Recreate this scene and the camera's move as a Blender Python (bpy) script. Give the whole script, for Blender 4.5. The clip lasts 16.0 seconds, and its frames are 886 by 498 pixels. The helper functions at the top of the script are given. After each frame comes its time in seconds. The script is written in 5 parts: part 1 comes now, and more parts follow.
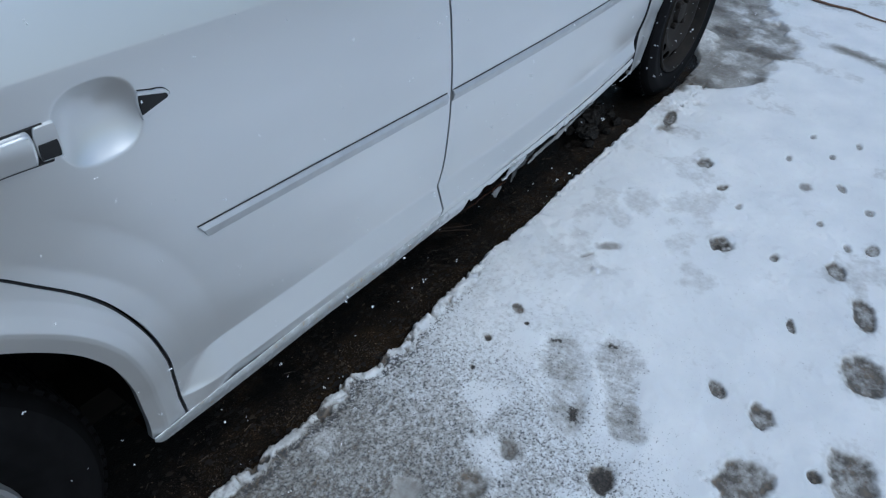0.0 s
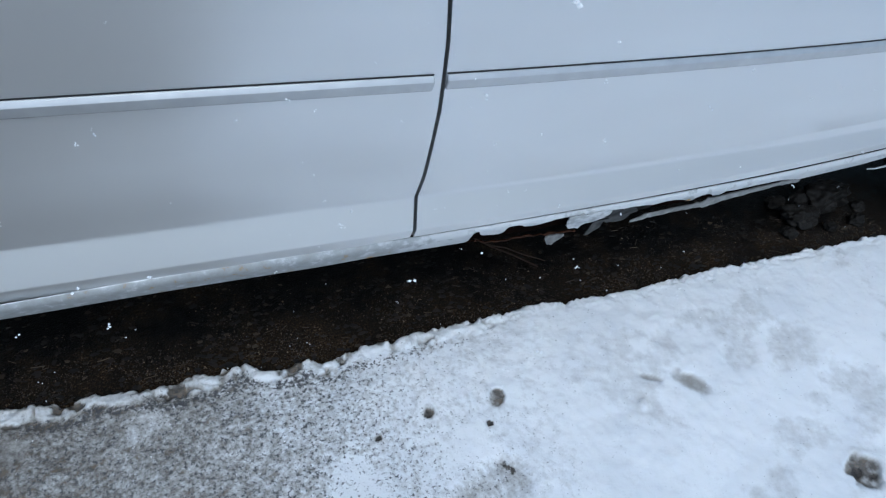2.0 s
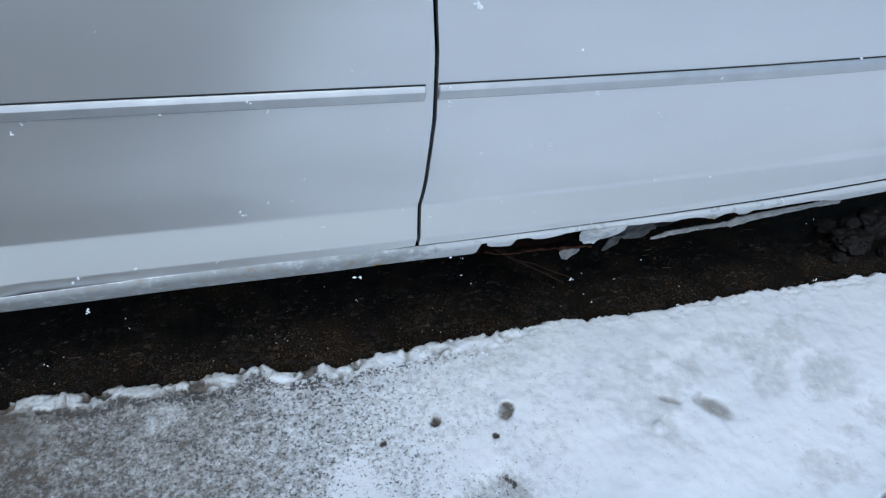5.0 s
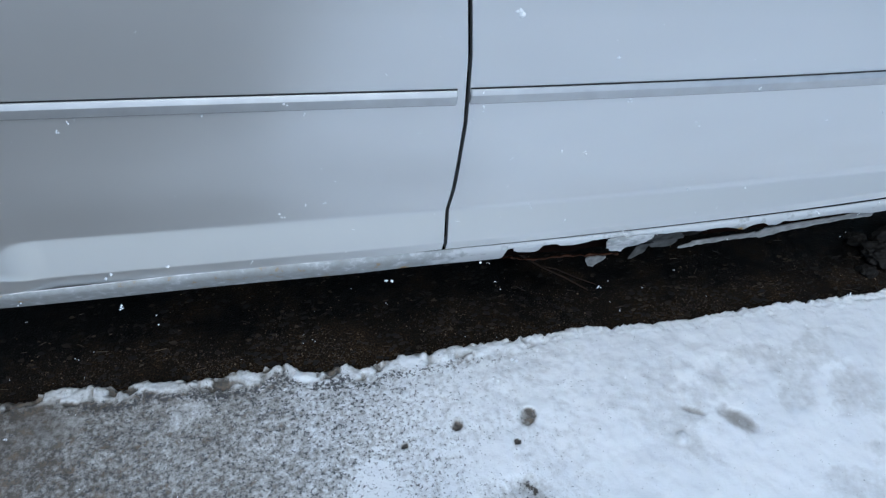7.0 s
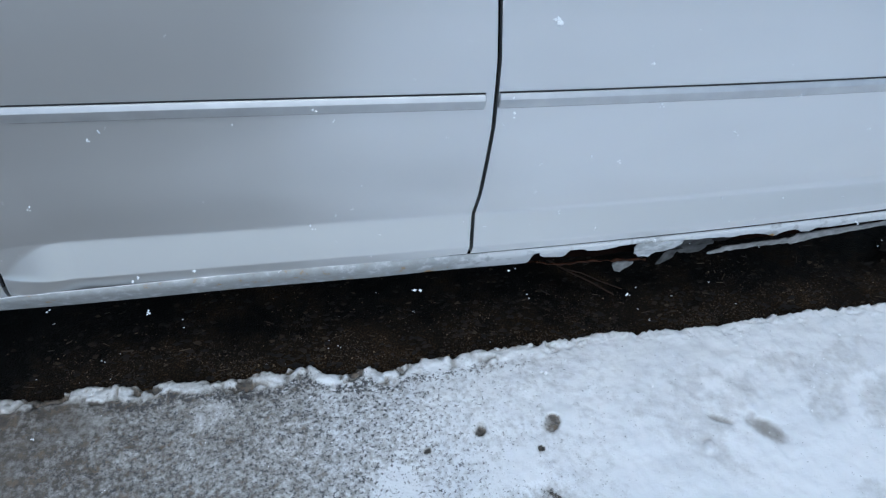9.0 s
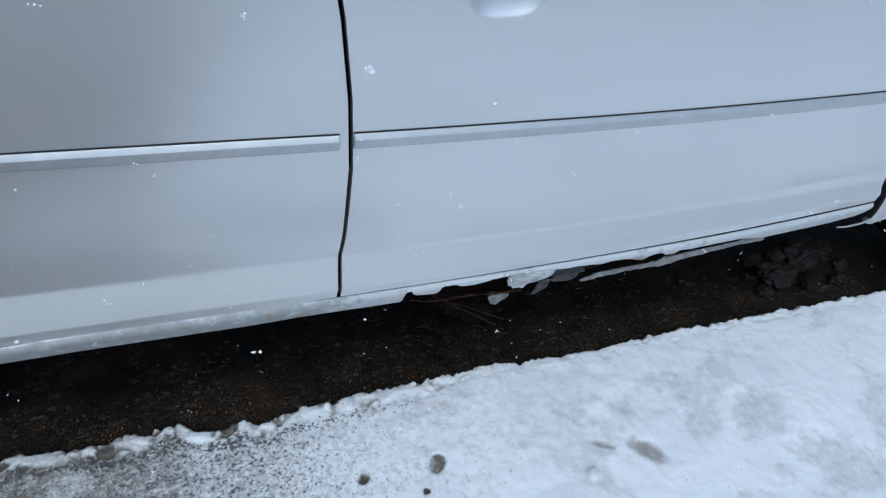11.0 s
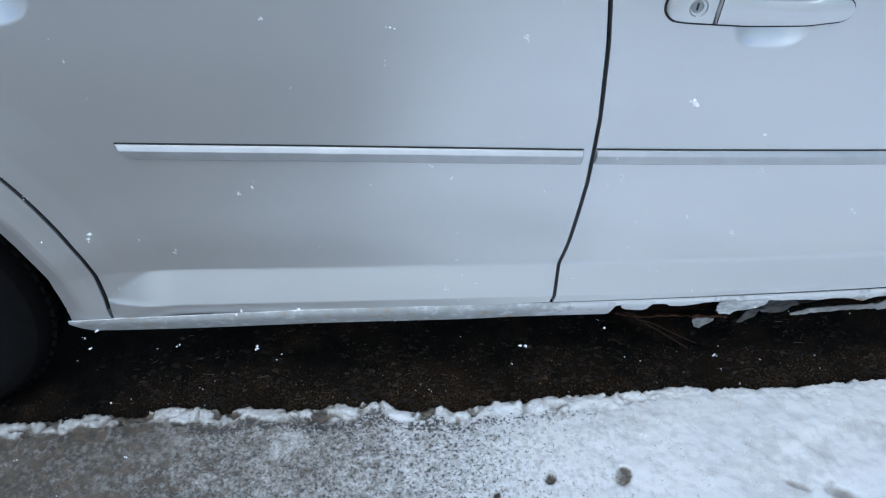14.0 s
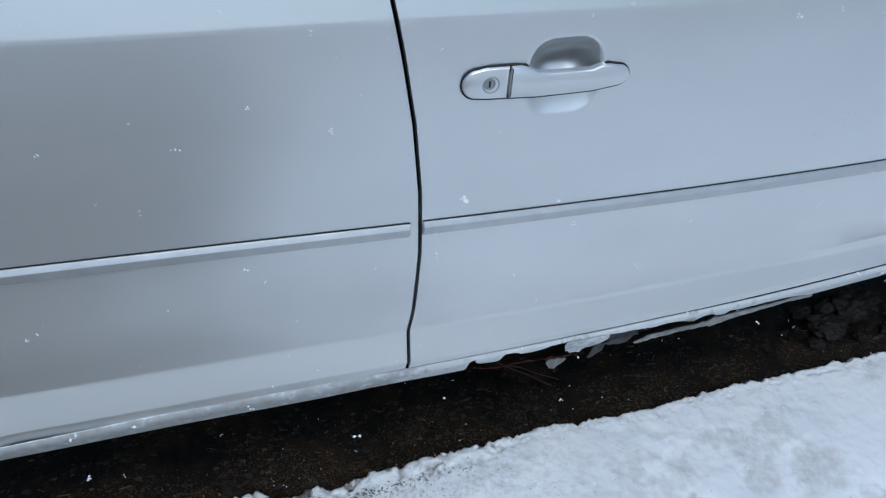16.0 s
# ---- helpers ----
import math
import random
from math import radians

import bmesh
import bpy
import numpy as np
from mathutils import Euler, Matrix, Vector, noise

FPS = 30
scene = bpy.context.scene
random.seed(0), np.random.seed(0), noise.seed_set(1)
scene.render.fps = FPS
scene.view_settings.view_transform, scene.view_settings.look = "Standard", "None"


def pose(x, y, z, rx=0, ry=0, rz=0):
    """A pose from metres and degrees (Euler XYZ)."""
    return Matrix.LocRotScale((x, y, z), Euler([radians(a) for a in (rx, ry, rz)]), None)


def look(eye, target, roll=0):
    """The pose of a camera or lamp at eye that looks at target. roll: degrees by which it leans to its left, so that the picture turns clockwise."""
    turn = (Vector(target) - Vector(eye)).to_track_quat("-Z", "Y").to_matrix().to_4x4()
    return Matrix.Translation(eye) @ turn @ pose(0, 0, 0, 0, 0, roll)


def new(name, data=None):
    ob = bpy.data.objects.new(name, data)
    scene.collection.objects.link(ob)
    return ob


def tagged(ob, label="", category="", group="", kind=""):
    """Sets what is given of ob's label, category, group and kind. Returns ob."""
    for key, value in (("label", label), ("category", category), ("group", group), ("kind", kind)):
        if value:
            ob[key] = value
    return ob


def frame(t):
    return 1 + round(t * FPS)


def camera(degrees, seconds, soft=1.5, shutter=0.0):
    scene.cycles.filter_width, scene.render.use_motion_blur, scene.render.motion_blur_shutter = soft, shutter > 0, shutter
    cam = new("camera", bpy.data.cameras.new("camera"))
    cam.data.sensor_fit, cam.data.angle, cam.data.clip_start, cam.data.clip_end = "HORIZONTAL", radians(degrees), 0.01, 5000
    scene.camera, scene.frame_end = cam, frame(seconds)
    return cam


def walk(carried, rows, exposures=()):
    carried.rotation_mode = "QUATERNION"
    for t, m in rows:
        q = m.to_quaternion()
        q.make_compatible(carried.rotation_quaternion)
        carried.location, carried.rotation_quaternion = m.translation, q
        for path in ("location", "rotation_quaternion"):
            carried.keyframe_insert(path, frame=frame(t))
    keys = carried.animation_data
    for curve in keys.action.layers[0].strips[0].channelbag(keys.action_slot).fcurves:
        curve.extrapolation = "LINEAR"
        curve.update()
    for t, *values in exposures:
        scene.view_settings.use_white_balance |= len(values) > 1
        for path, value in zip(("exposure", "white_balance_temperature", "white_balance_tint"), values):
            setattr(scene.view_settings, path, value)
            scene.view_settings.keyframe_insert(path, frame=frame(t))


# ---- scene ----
cam = camera(62.7, 16.0, soft=1.25)
PATH = [
    (0, (-1.023, -0.714, 1.237), (0.254, 0.174, -0.02), 3.6),
    (0.5, (-0.729, -0.704, 1.194), (0.374, 0.247, -0.177), 6.6),
    (1, (-0.489, -0.705, 1.173), (0.383, 0.396, -0.252), 8.4),
    (1.5, (-0.32, -0.716, 1.109), (0.357, 0.488, -0.338), 11.1),
    (2, (-0.297, -0.696, 1.109), (0.315, 0.533, -0.346), 10.9),
    (2.5, (-0.2, -0.699, 1.111), (0.299, 0.579, -0.344), 9.3),
    (3, (-0.181, -0.722, 1.115), (0.246, 0.568, -0.353), 7.3),
    (3.5, (-0.18, -0.737, 1.122), (0.21, 0.572, -0.339), 5.4),
    (4, (-0.186, -0.753, 1.119), (0.213, 0.568, -0.329), 5.7),
    (6.5, (-0.187, -0.753, 1.119), (0.195, 0.59, -0.313), 5.2),
    (7, (-0.198, -0.749, 1.12), (0.15, 0.601, -0.315), 5.4),
    (7.5, (-0.204, -0.738, 1.118), (0.094, 0.609, -0.329), 5.1),
    (8, (-0.204, -0.734, 1.117), (0.082, 0.612, -0.334), 4.4),
    (10.5, (-0.199, -0.732, 1.124), (0.164, 0.646, -0.279), 6.2),
    (11, (-0.145, -0.71, 1.118), (0.411, 0.636, -0.253), 8.5),
    (11.5, (-0.123, -0.702, 1.121), (0.555, 0.607, -0.23), 9.3),
    (12, (-0.127, -0.707, 1.121), (0.53, 0.611, -0.232), 9.2),
    (12.5, (-0.168, -0.738, 1.107), (0.336, 0.593, -0.298), 8.2),
    (13, (-0.192, -0.746, 1.107), (0.177, 0.585, -0.34), 6.5),
    (13.5, (-0.229, -0.746, 1.124), (0.006, 0.63, -0.307), 4.8),
    (14, (-0.258, -0.725, 1.147), (-0.096, 0.703, -0.244), 3.5),
    (14.5, (-0.261, -0.712, 1.187), (-0.024, 0.766, -0.14), 3.7),
    (15, (-0.248, -0.714, 1.194), (0.087, 0.797, -0.073), 3.9),
    (15.5, (-0.211, -0.723, 1.201), (0.195, 0.768, -0.069), 3.3),
    (16, (-0.194, -0.721, 1.194), (0.282, 0.736, -0.091), 3.7),
]
EXPOSURE = [(0.0, -0.33, 5280, 0), (1.0, -0.30, 5280, 0), (2.0, -0.09, 5250, 0), (8.0, -0.08, 5250, 0), (11.0, -0.13, 5280, 0), (13.0, -0.10, 5280, 0), (14.0, 0.0, 5280, 0), (15.0, -0.11, 5300, 0), (16.0, -0.20, 5300, 0)]
walk(cam, [(t, look(eye, target, roll)) for t, eye, target, roll in PATH], EXPOSURE)

# ---- light: overcast winter day ----
SUN_ELEVATION, SUN_TURN = radians(56), radians(180)
world = bpy.data.worlds.new("overcast_sky")
scene.world = world
world.use_nodes = True
wn, wl = world.node_tree.nodes, world.node_tree.links
sky = wn.new("ShaderNodeTexSky")
sky.sky_type, sky.sun_disc = "NISHITA", False
sky.sun_elevation, sky.sun_rotation = SUN_ELEVATION, SUN_TURN
sky.air_density, sky.dust_density, sky.ozone_density = 1.0, 4.0, 1.0
wl.new(sky.outputs["Color"], wn["Background"].inputs["Color"])
wn["Background"].inputs["Strength"].default_value = 0.12
sun = new("sun", bpy.data.lights.new("sun", "SUN"))
sun.data.energy, sun.data.angle, sun.data.color = 0.65, radians(50), (1.0, 0.98, 0.96)
sun.matrix_world = look((8 * math.sin(SUN_TURN) * math.cos(SUN_ELEVATION), 8 * math.cos(SUN_TURN) * math.cos(SUN_ELEVATION), 8 * math.sin(SUN_ELEVATION)), (0, 0, 0))


# ---- materials ----
def material(name):
    m = bpy.data.materials.new(name)
    m.use_nodes = True
    return m, m.node_tree.nodes, m.node_tree.links, m.node_tree.nodes["Principled BSDF"]


def noise_node(n, l, scale, detail=4.0, rough=0.55, coord="Object"):
    tc, nz = n.new("ShaderNodeTexCoord"), n.new("ShaderNodeTexNoise")
    nz.inputs["Scale"].default_value = scale
    nz.inputs["Detail"].default_value = detail
    nz.inputs["Roughness"].default_value = rough
    l.new(tc.outputs[coord], nz.inputs["Vector"])
    return nz


def ramp(n, l, source, stops):
    r = n.new("ShaderNodeValToRGB")
    e = r.color_ramp.elements
    while len(e) < len(stops):
        e.new(0.5)
    for el, (p, c) in zip(e, stops):
        el.position = p
        el.color = (*c, 1) if len(c) == 3 else c
    l.new(source, r.inputs["Fac"])
    return r


def bump(n, l, height, strength, distance, target, normal=None):
    b = n.new("ShaderNodeBump")
    b.inputs["Strength"].default_value, b.inputs["Distance"].default_value = strength, distance
    l.new(height, b.inputs["Height"])
    if normal:
        l.new(normal, b.inputs["Normal"])
    l.new(b.outputs["Normal"], target.inputs["Normal"])
    return b


def grainy(name, dark, light, scale, rough=(0.5, 0.7), metal=0.0, relief=0.002, strength=0.3, detail=5.0):
    """A surface of two close tones with grain and fine relief."""
    m, n, l, p = material(name)
    nz, big = noise_node(n, l, scale, detail), noise_node(n, l, scale / 14, 3.0)
    mix = n.new("ShaderNodeMath")
    mix.operation = "MULTIPLY_ADD"
    mix.inputs[1].default_value = 0.5
    half = n.new("ShaderNodeMath")
    half.operation = "MULTIPLY"
    half.inputs[1].default_value = 0.5
    l.new(big.outputs["Fac"], half.inputs[0])
    l.new(nz.outputs["Fac"], mix.inputs[0])
    l.new(half.outputs[0], mix.inputs[2])
    r = ramp(n, l, mix.outputs[0], [(0.32, dark), (0.68, light)])
    l.new(r.outputs["Color"], p.inputs["Base Color"])
    g = n.new("ShaderNodeMapRange")
    g.inputs["To Min"].default_value, g.inputs["To Max"].default_value = rough
    l.new(mix.outputs[0], g.inputs["Value"])
    l.new(g.outputs[0], p.inputs["Roughness"])
    p.inputs["Metallic"].default_value = metal
    p.inputs["Specular IOR Level"].default_value = 0.5 if metal else 0.25
    bump(n, l, nz.outputs["Fac"], strength, relief, p)
    return m


def paint_material():
    """Silver metallic paint under clear coat, with a film of road dirt and small dark chips."""
    m, n, l, p = material("silver_paint")
    tc, mp, wash = n.new("ShaderNodeTexCoord"), n.new("ShaderNodeMapping"), n.new("ShaderNodeTexNoise")
    mp.inputs["Scale"].default_value = (2.2, 4.0, 7.5)
    wash.inputs["Scale"].default_value, wash.inputs["Detail"].default_value, wash.inputs["Roughness"].default_value = 1.0, 2.0, 0.4
    l.new(tc.outputs["Object"], mp.inputs["Vector"])
    l.new(mp.outputs["Vector"], wash.inputs["Vector"])
    tone = ramp(n, l, wash.outputs["Fac"], [(0.30, (0.74, 0.75, 0.76)), (0.72, (0.69, 0.70, 0.71))])
    # a few small dark chips: only some cells of a coarse pattern have one
    chips, pick = n.new("ShaderNodeTexVoronoi"), n.new("ShaderNodeSeparateColor")
    chips.inputs["Scale"].default_value = 17.0
    l.new(tc.outputs["Object"], chips.inputs["Vector"])
    l.new(chips.outputs["Color"], pick.inputs["Color"])
    some = math_node(n, l, "GREATER_THAN", pick.outputs["Red"], 0.94)
    spot = math_node(n, l, "LESS_THAN", chips.outputs["Distance"], math_node(n, l, "MULTIPLY", some, 0.022))
    l.new(blend(n, l, spot, tone.outputs["Color"], (0.08, 0.08, 0.08)), p.inputs["Base Color"])
    p.inputs["Roughness"].default_value = 0.28
    p.inputs["Metallic"].default_value = 0.75
    p.inputs["Coat Weight"].default_value = 0.5
    p.inputs["Coat Roughness"].default_value = 0.12
    return m


def strip_material():
    """Silver paint on plastic, duller than the doors' and scuffed."""
    m, n, l, p = material("dull_strip_paint")
    film, scuff = noise_node(n, l, 22.0, 4.0, 0.6), noise_node(n, l, 240.0, 2.0)
    tone = ramp(n, l, film.outputs["Fac"], [(0.3, (0.47, 0.48, 0.50)), (0.7, (0.56, 0.575, 0.59))])
    l.new(tone.outputs["Color"], p.inputs["Base Color"])
    p.inputs["Metallic"].default_value, p.inputs["Roughness"].default_value = 0.6, 0.34
    p.inputs["Coat Weight"].default_value, p.inputs["Coat Roughness"].default_value = 0.25, 0.2
    bump(n, l, scuff.outputs["Fac"], 0.08, 0.0004, p)
    return m


def sill_material():
    """The same silver paint, but stained with road dirt and rust near its torn lower edge."""
    m, n, l, p = material("stained_silver_paint")
    nz, fine = noise_node(n, l, 44.0, 6.0, 0.65), noise_node(n, l, 120.0, 4.0)
    at = n.new("ShaderNodeAttribute")
    at.attribute_name = "rust"
    add = n.new("ShaderNodeMath")
    add.operation = "MULTIPLY_ADD"
    l.new(nz.outputs["Fac"], add.inputs[0])
    add.inputs[1].default_value = 0.9
    l.new(at.outputs["Fac"], add.inputs[2])
    r = ramp(n, l, add.outputs[0], [(0.50, (0.60, 0.615, 0.63)), (0.60, (0.40, 0.415, 0.425)), (0.76, (0.34, 0.345, 0.34)), (0.86, (0.40, 0.25, 0.07)), (0.90, (0.26, 0.13, 0.04)), (0.98, (0.05, 0.025, 0.012))])
    l.new(r.outputs["Color"], p.inputs["Base Color"])
    rr = ramp(n, l, add.outputs[0], [(0.4, (0.46, 0.46, 0.46)), (0.85, (0.8, 0.8, 0.8))])
    l.new(rr.outputs["Color"], p.inputs["Roughness"])
    mt = ramp(n, l, add.outputs[0], [(0.40, (0.40, 0.40, 0.40)), (0.55, (0.22, 0.22, 0.22)), (0.8, (0, 0, 0))])
    l.new(mt.outputs["Color"], p.inputs["Metallic"])
    bump(n, l, fine.outputs["Fac"], 0.05, 0.0008, p)
    return m


def math_node(n, l, op, a, b, c=None):
    """A Math node; each input is a number or a socket."""
    k = n.new("ShaderNodeMath")
    k.operation = op
    for i, v in enumerate((a, b, c)):
        if v is None:
            continue
        if isinstance(v, (int, float)):
            k.inputs[i].default_value = v
        else:
            l.new(v, k.inputs[i])
    return k.outputs[0]


def blend(n, l, fac, a, b):
    k = n.new("ShaderNodeMix")
    k.data_type = "RGBA"
    l.new(fac, k.inputs["Factor"])
    for v, socket in ((a, k.inputs["A"]), (b, k.inputs["B"])):
        if isinstance(v, tuple):
            socket.default_value = (*v, 1)
        else:
            l.new(v, socket)
    return k.outputs["Result"]


def snow_material():
    """Wet snow. The mesh carries three maps: 'melt' (thinning to grey slush and wet ground), 'grit' (dark specks) and 'soil' (brown dirt)."""
    m, n, l, p = material("wet_snow")
    maps = {}
    for key in ("melt", "grit", "soil"):
        at = n.new("ShaderNodeAttribute")
        at.attribute_name = key
        maps[key] = at.outputs["Fac"]
    speck, mid, big = noise_node(n, l, 190.0, 3.0, 0.6), noise_node(n, l, 60.0, 3.0, 0.55), noise_node(n, l, 6.0, 4.0)
    worm = noise_node(n, l, 118.0, 4.0, 0.62)
    # how far the snow is gone, uneven at two sizes
    uneven = math_node(n, l, "MULTIPLY_ADD", maps["grit"], 1.6, 0.09)
    gone = math_node(n, l, "MULTIPLY_ADD", math_node(n, l, "SUBTRACT", worm.outputs["Fac"], 0.5), uneven, maps["melt"])
    gone = math_node(n, l, "MULTIPLY_ADD", math_node(n, l, "SUBTRACT", mid.outputs["Fac"], 0.5), 0.35, gone)
    white = ramp(n, l, big.outputs["Fac"], [(0.3, (0.77, 0.79, 0.815)), (0.7, (0.88, 0.89, 0.90))])
    ground_tone = ramp(n, l, mid.outputs["Fac"], [(0.35, (0.085, 0.076, 0.066)), (0.55, (0.135, 0.118, 0.098)), (0.7, (0.19, 0.15, 0.11))])
    slush = ramp(n, l, gone, [(0.06, (0, 0, 0)), (0.47, (1, 1, 1))])
    bare = ramp(n, l, gone, [(0.47, (0, 0, 0)), (0.72, (1, 1, 1))])
    c = blend(n, l, slush.outputs["Color"], white.outputs["Color"], (0.36, 0.350, 0.330))
    c = blend(n, l, bare.outputs["Color"], c, ground_tone.outputs["Color"])
    # dark specks of grit
    hit = math_node(n, l, "ADD", speck.outputs["Fac"], math_node(n, l, "MULTIPLY", maps["grit"], 0.24))
    hit = math_node(n, l, "MULTIPLY_ADD", math_node(n, l, "SUBTRACT", mid.outputs["Fac"], 0.5), 0.12, hit)
    dots = ramp(n, l, hit, [(0.68, (0, 0, 0)), (0.82, (1, 1, 1))])
    c = blend(n, l, dots.outputs["Color"], c, (0.085, 0.085, 0.09))
    brown = math_node(n, l, "MULTIPLY_ADD", math_node(n, l, "SUBTRACT", worm.outputs["Fac"], 0.5), 1.6, maps["soil"])
    mud = ramp(n, l, brown, [(0.40, (0, 0, 0)), (0.62, (1, 1, 1))])
    mud_tone = ramp(n, l, speck.outputs["Fac"], [(0.35, (0.016, 0.015, 0.014)), (0.6, (0.070, 0.058, 0.046))])
    c = blend(n, l, mud.outputs["Color"], c, mud_tone.outputs["Color"])
    l.new(c, p.inputs["Base Color"])
    ro = n.new("ShaderNodeMapRange")
    ro.inputs["From Min"].default_value, ro.inputs["From Max"].default_value = 0.1, 0.9
    ro.inputs["To Min"].default_value, ro.inputs["To Max"].default_value = 0.75, 0.48
    l.new(gone, ro.inputs["Value"])
    l.new(ro.outputs[0], p.inputs["Roughness"])
    p.inputs["Subsurface Weight"].default_value = 0.12
    p.inputs["Subsurface Radius"].default_value = (0.01, 0.012, 0.015)
    p.inputs["Subsurface Scale"].default_value = 0.4
    down = math_node(n, l, "MULTIPLY", gone, -1.0)
    grain = noise_node(n, l, 330.0, 3.0, 0.6)
    crumb = noise_node(n, l, 135.0, 4.0, 0.65)
    rough = bump(n, l, crumb.outputs["Fac"], 0.22, 0.0030, p)
    fine = bump(n, l, grain.outputs["Fac"], 0.55, 0.0012, p, rough.outputs["Normal"])
    bump(n, l, down, 0.5, 0.0022, p, fine.outputs["Normal"])
    return m


def asphalt_material():
    """Old wet asphalt, black where it is bare and in the painted shade under the car, brown where silt and fine gravel
    lie in patches, with sweeping streaks along the kerb.
    """
    m, n, l, p = material("wet_asphalt")
    fine, mid, big = noise_node(n, l, 260.0, 3.0, 0.7), noise_node(n, l, 34.0, 5.0, 0.65), noise_node(n, l, 7.0, 4.0, 0.6)
    tc, mp, streak = n.new("ShaderNodeTexCoord"), n.new("ShaderNodeMapping"), n.new("ShaderNodeTexNoise")
    mp.inputs["Scale"].default_value, mp.inputs["Rotation"].default_value = (14, 60, 9), (0, 0, radians(4))
    streak.inputs["Scale"].default_value, streak.inputs["Detail"].default_value = 1.0, 5.0
    l.new(tc.outputs["Object"], mp.inputs["Vector"])
    l.new(mp.outputs["Vector"], streak.inputs["Vector"])
    # where silt lies: broad patches, broken up by streaks
    silt = math_node(n, l, "MULTIPLY_ADD", big.outputs["Fac"], 1.1, math_node(n, l, "MULTIPLY", streak.outputs["Fac"], 0.25))
    silt = math_node(n, l, "MULTIPLY_ADD", mid.outputs["Fac"], 0.65, silt)
    silt = math_node(n, l, "MULTIPLY_ADD", silt, 2.3, -1.80)
    # most silt lies against the snow; its fall to black inwards paints under-car shade
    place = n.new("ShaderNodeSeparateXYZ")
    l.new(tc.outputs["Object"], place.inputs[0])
    # the silt also fades out towards the rear wheel
    shade_inward, rear_fade = n.new("ShaderNodeMapRange"), n.new("ShaderNodeMapRange")
    for node, axis, lo, hi, a, b in ((shade_inward, "Y", 0.03, 0.17, 0.30, -0.40), (rear_fade, "X", -0.80, -0.50, -0.5, 0.0)):
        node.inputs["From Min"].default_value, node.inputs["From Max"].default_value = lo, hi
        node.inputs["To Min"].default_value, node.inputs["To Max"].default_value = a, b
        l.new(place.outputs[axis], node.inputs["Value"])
    silt = math_node(n, l, "ADD", silt, math_node(n, l, "ADD", shade_inward.outputs[0], rear_fade.outputs[0]))
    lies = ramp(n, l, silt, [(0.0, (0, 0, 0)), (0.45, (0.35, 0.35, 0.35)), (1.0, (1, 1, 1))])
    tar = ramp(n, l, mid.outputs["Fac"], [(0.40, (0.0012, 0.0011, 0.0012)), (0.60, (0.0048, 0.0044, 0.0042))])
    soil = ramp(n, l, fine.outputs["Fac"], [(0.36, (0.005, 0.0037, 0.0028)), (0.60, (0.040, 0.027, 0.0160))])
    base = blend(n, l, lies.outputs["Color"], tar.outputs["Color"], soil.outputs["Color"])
    stone = ramp(n, l, fine.outputs["Fac"], [(0.54, (0.0, 0.0, 0.0)), (0.66, (1, 1, 1))])
    held = math_node(n, l, "MULTIPLY", stone.outputs["Color"], lies.outputs["Color"])
    grain = ramp(n, l, mid.outputs["Fac"], [(0.38, (0.03, 0.021, 0.013)), (0.56, (0.085, 0.057, 0.032)), (0.70, (0.19, 0.135, 0.078))])
    l.new(blend(n, l, held, base, grain.outputs["Color"]), p.inputs["Base Color"])
    r = ramp(n, l, lies.outputs["Color"], [(0.1, (0.42, 0.42, 0.42)), (0.8, (0.85, 0.85, 0.85))])
    l.new(r.outputs["Color"], p.inputs["Roughness"])
    p.inputs["Specular IOR Level"].default_value = 0.12
    clod = bump(n, l, mid.outputs["Fac"], 0.6, 0.006, p)
    bump(n, l, fine.outputs["Fac"], 0.8, 0.004, p, clod.outputs["Normal"])
    return m


PAINT, STRIP, SILL, SNOW, ASPHALT = paint_material(), strip_material(), sill_material(), snow_material(), asphalt_material()
RUBBER = grainy("black_rubber", (0.012, 0.012, 0.013), (0.03, 0.03, 0.032), 60, (0.45, 0.7), relief=0.0008)
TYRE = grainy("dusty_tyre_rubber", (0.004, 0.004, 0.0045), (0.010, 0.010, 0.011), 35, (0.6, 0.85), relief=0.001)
# tread and carcass are a darker rubber than the sidewall
TREAD = grainy("near_black_rubber", (0.0015, 0.0015, 0.0017), (0.005, 0.005, 0.0055), 45, (0.7, 0.9), relief=0.001)
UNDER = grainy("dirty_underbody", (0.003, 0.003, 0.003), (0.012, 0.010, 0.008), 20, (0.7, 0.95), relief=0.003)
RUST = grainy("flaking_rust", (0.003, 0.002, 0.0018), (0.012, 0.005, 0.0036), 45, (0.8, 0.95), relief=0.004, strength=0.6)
WEATHERED = grainy("weathered_silver_paint", (0.08, 0.08, 0.08), (0.36, 0.36, 0.36), 70, (0.4, 0.7), relief=0.001)
LIP = grainy("red_rust", (0.012, 0.006, 0.004), (0.075, 0.034, 0.020), 90, (0.7, 0.9), relief=0.002)
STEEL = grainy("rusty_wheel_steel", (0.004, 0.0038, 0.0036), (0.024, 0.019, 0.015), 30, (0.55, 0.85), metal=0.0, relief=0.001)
ALLOY = grainy("dull_wheel_silver", (0.28, 0.29, 0.30), (0.45, 0.46, 0.47), 25, (0.35, 0.55), metal=0.7, relief=0.0006)
GREYFLAKE = grainy("grey_undercoat", (0.012, 0.012, 0.012), (0.11, 0.11, 0.11), 60, (0.6, 0.85), relief=0.002)
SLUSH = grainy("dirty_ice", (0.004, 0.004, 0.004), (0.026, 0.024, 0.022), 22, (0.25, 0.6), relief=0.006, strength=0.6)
TWIG = grainy("wet_bark", (0.014, 0.009, 0.006), (0.05, 0.03, 0.02), 80, (0.5, 0.8), relief=0.001)
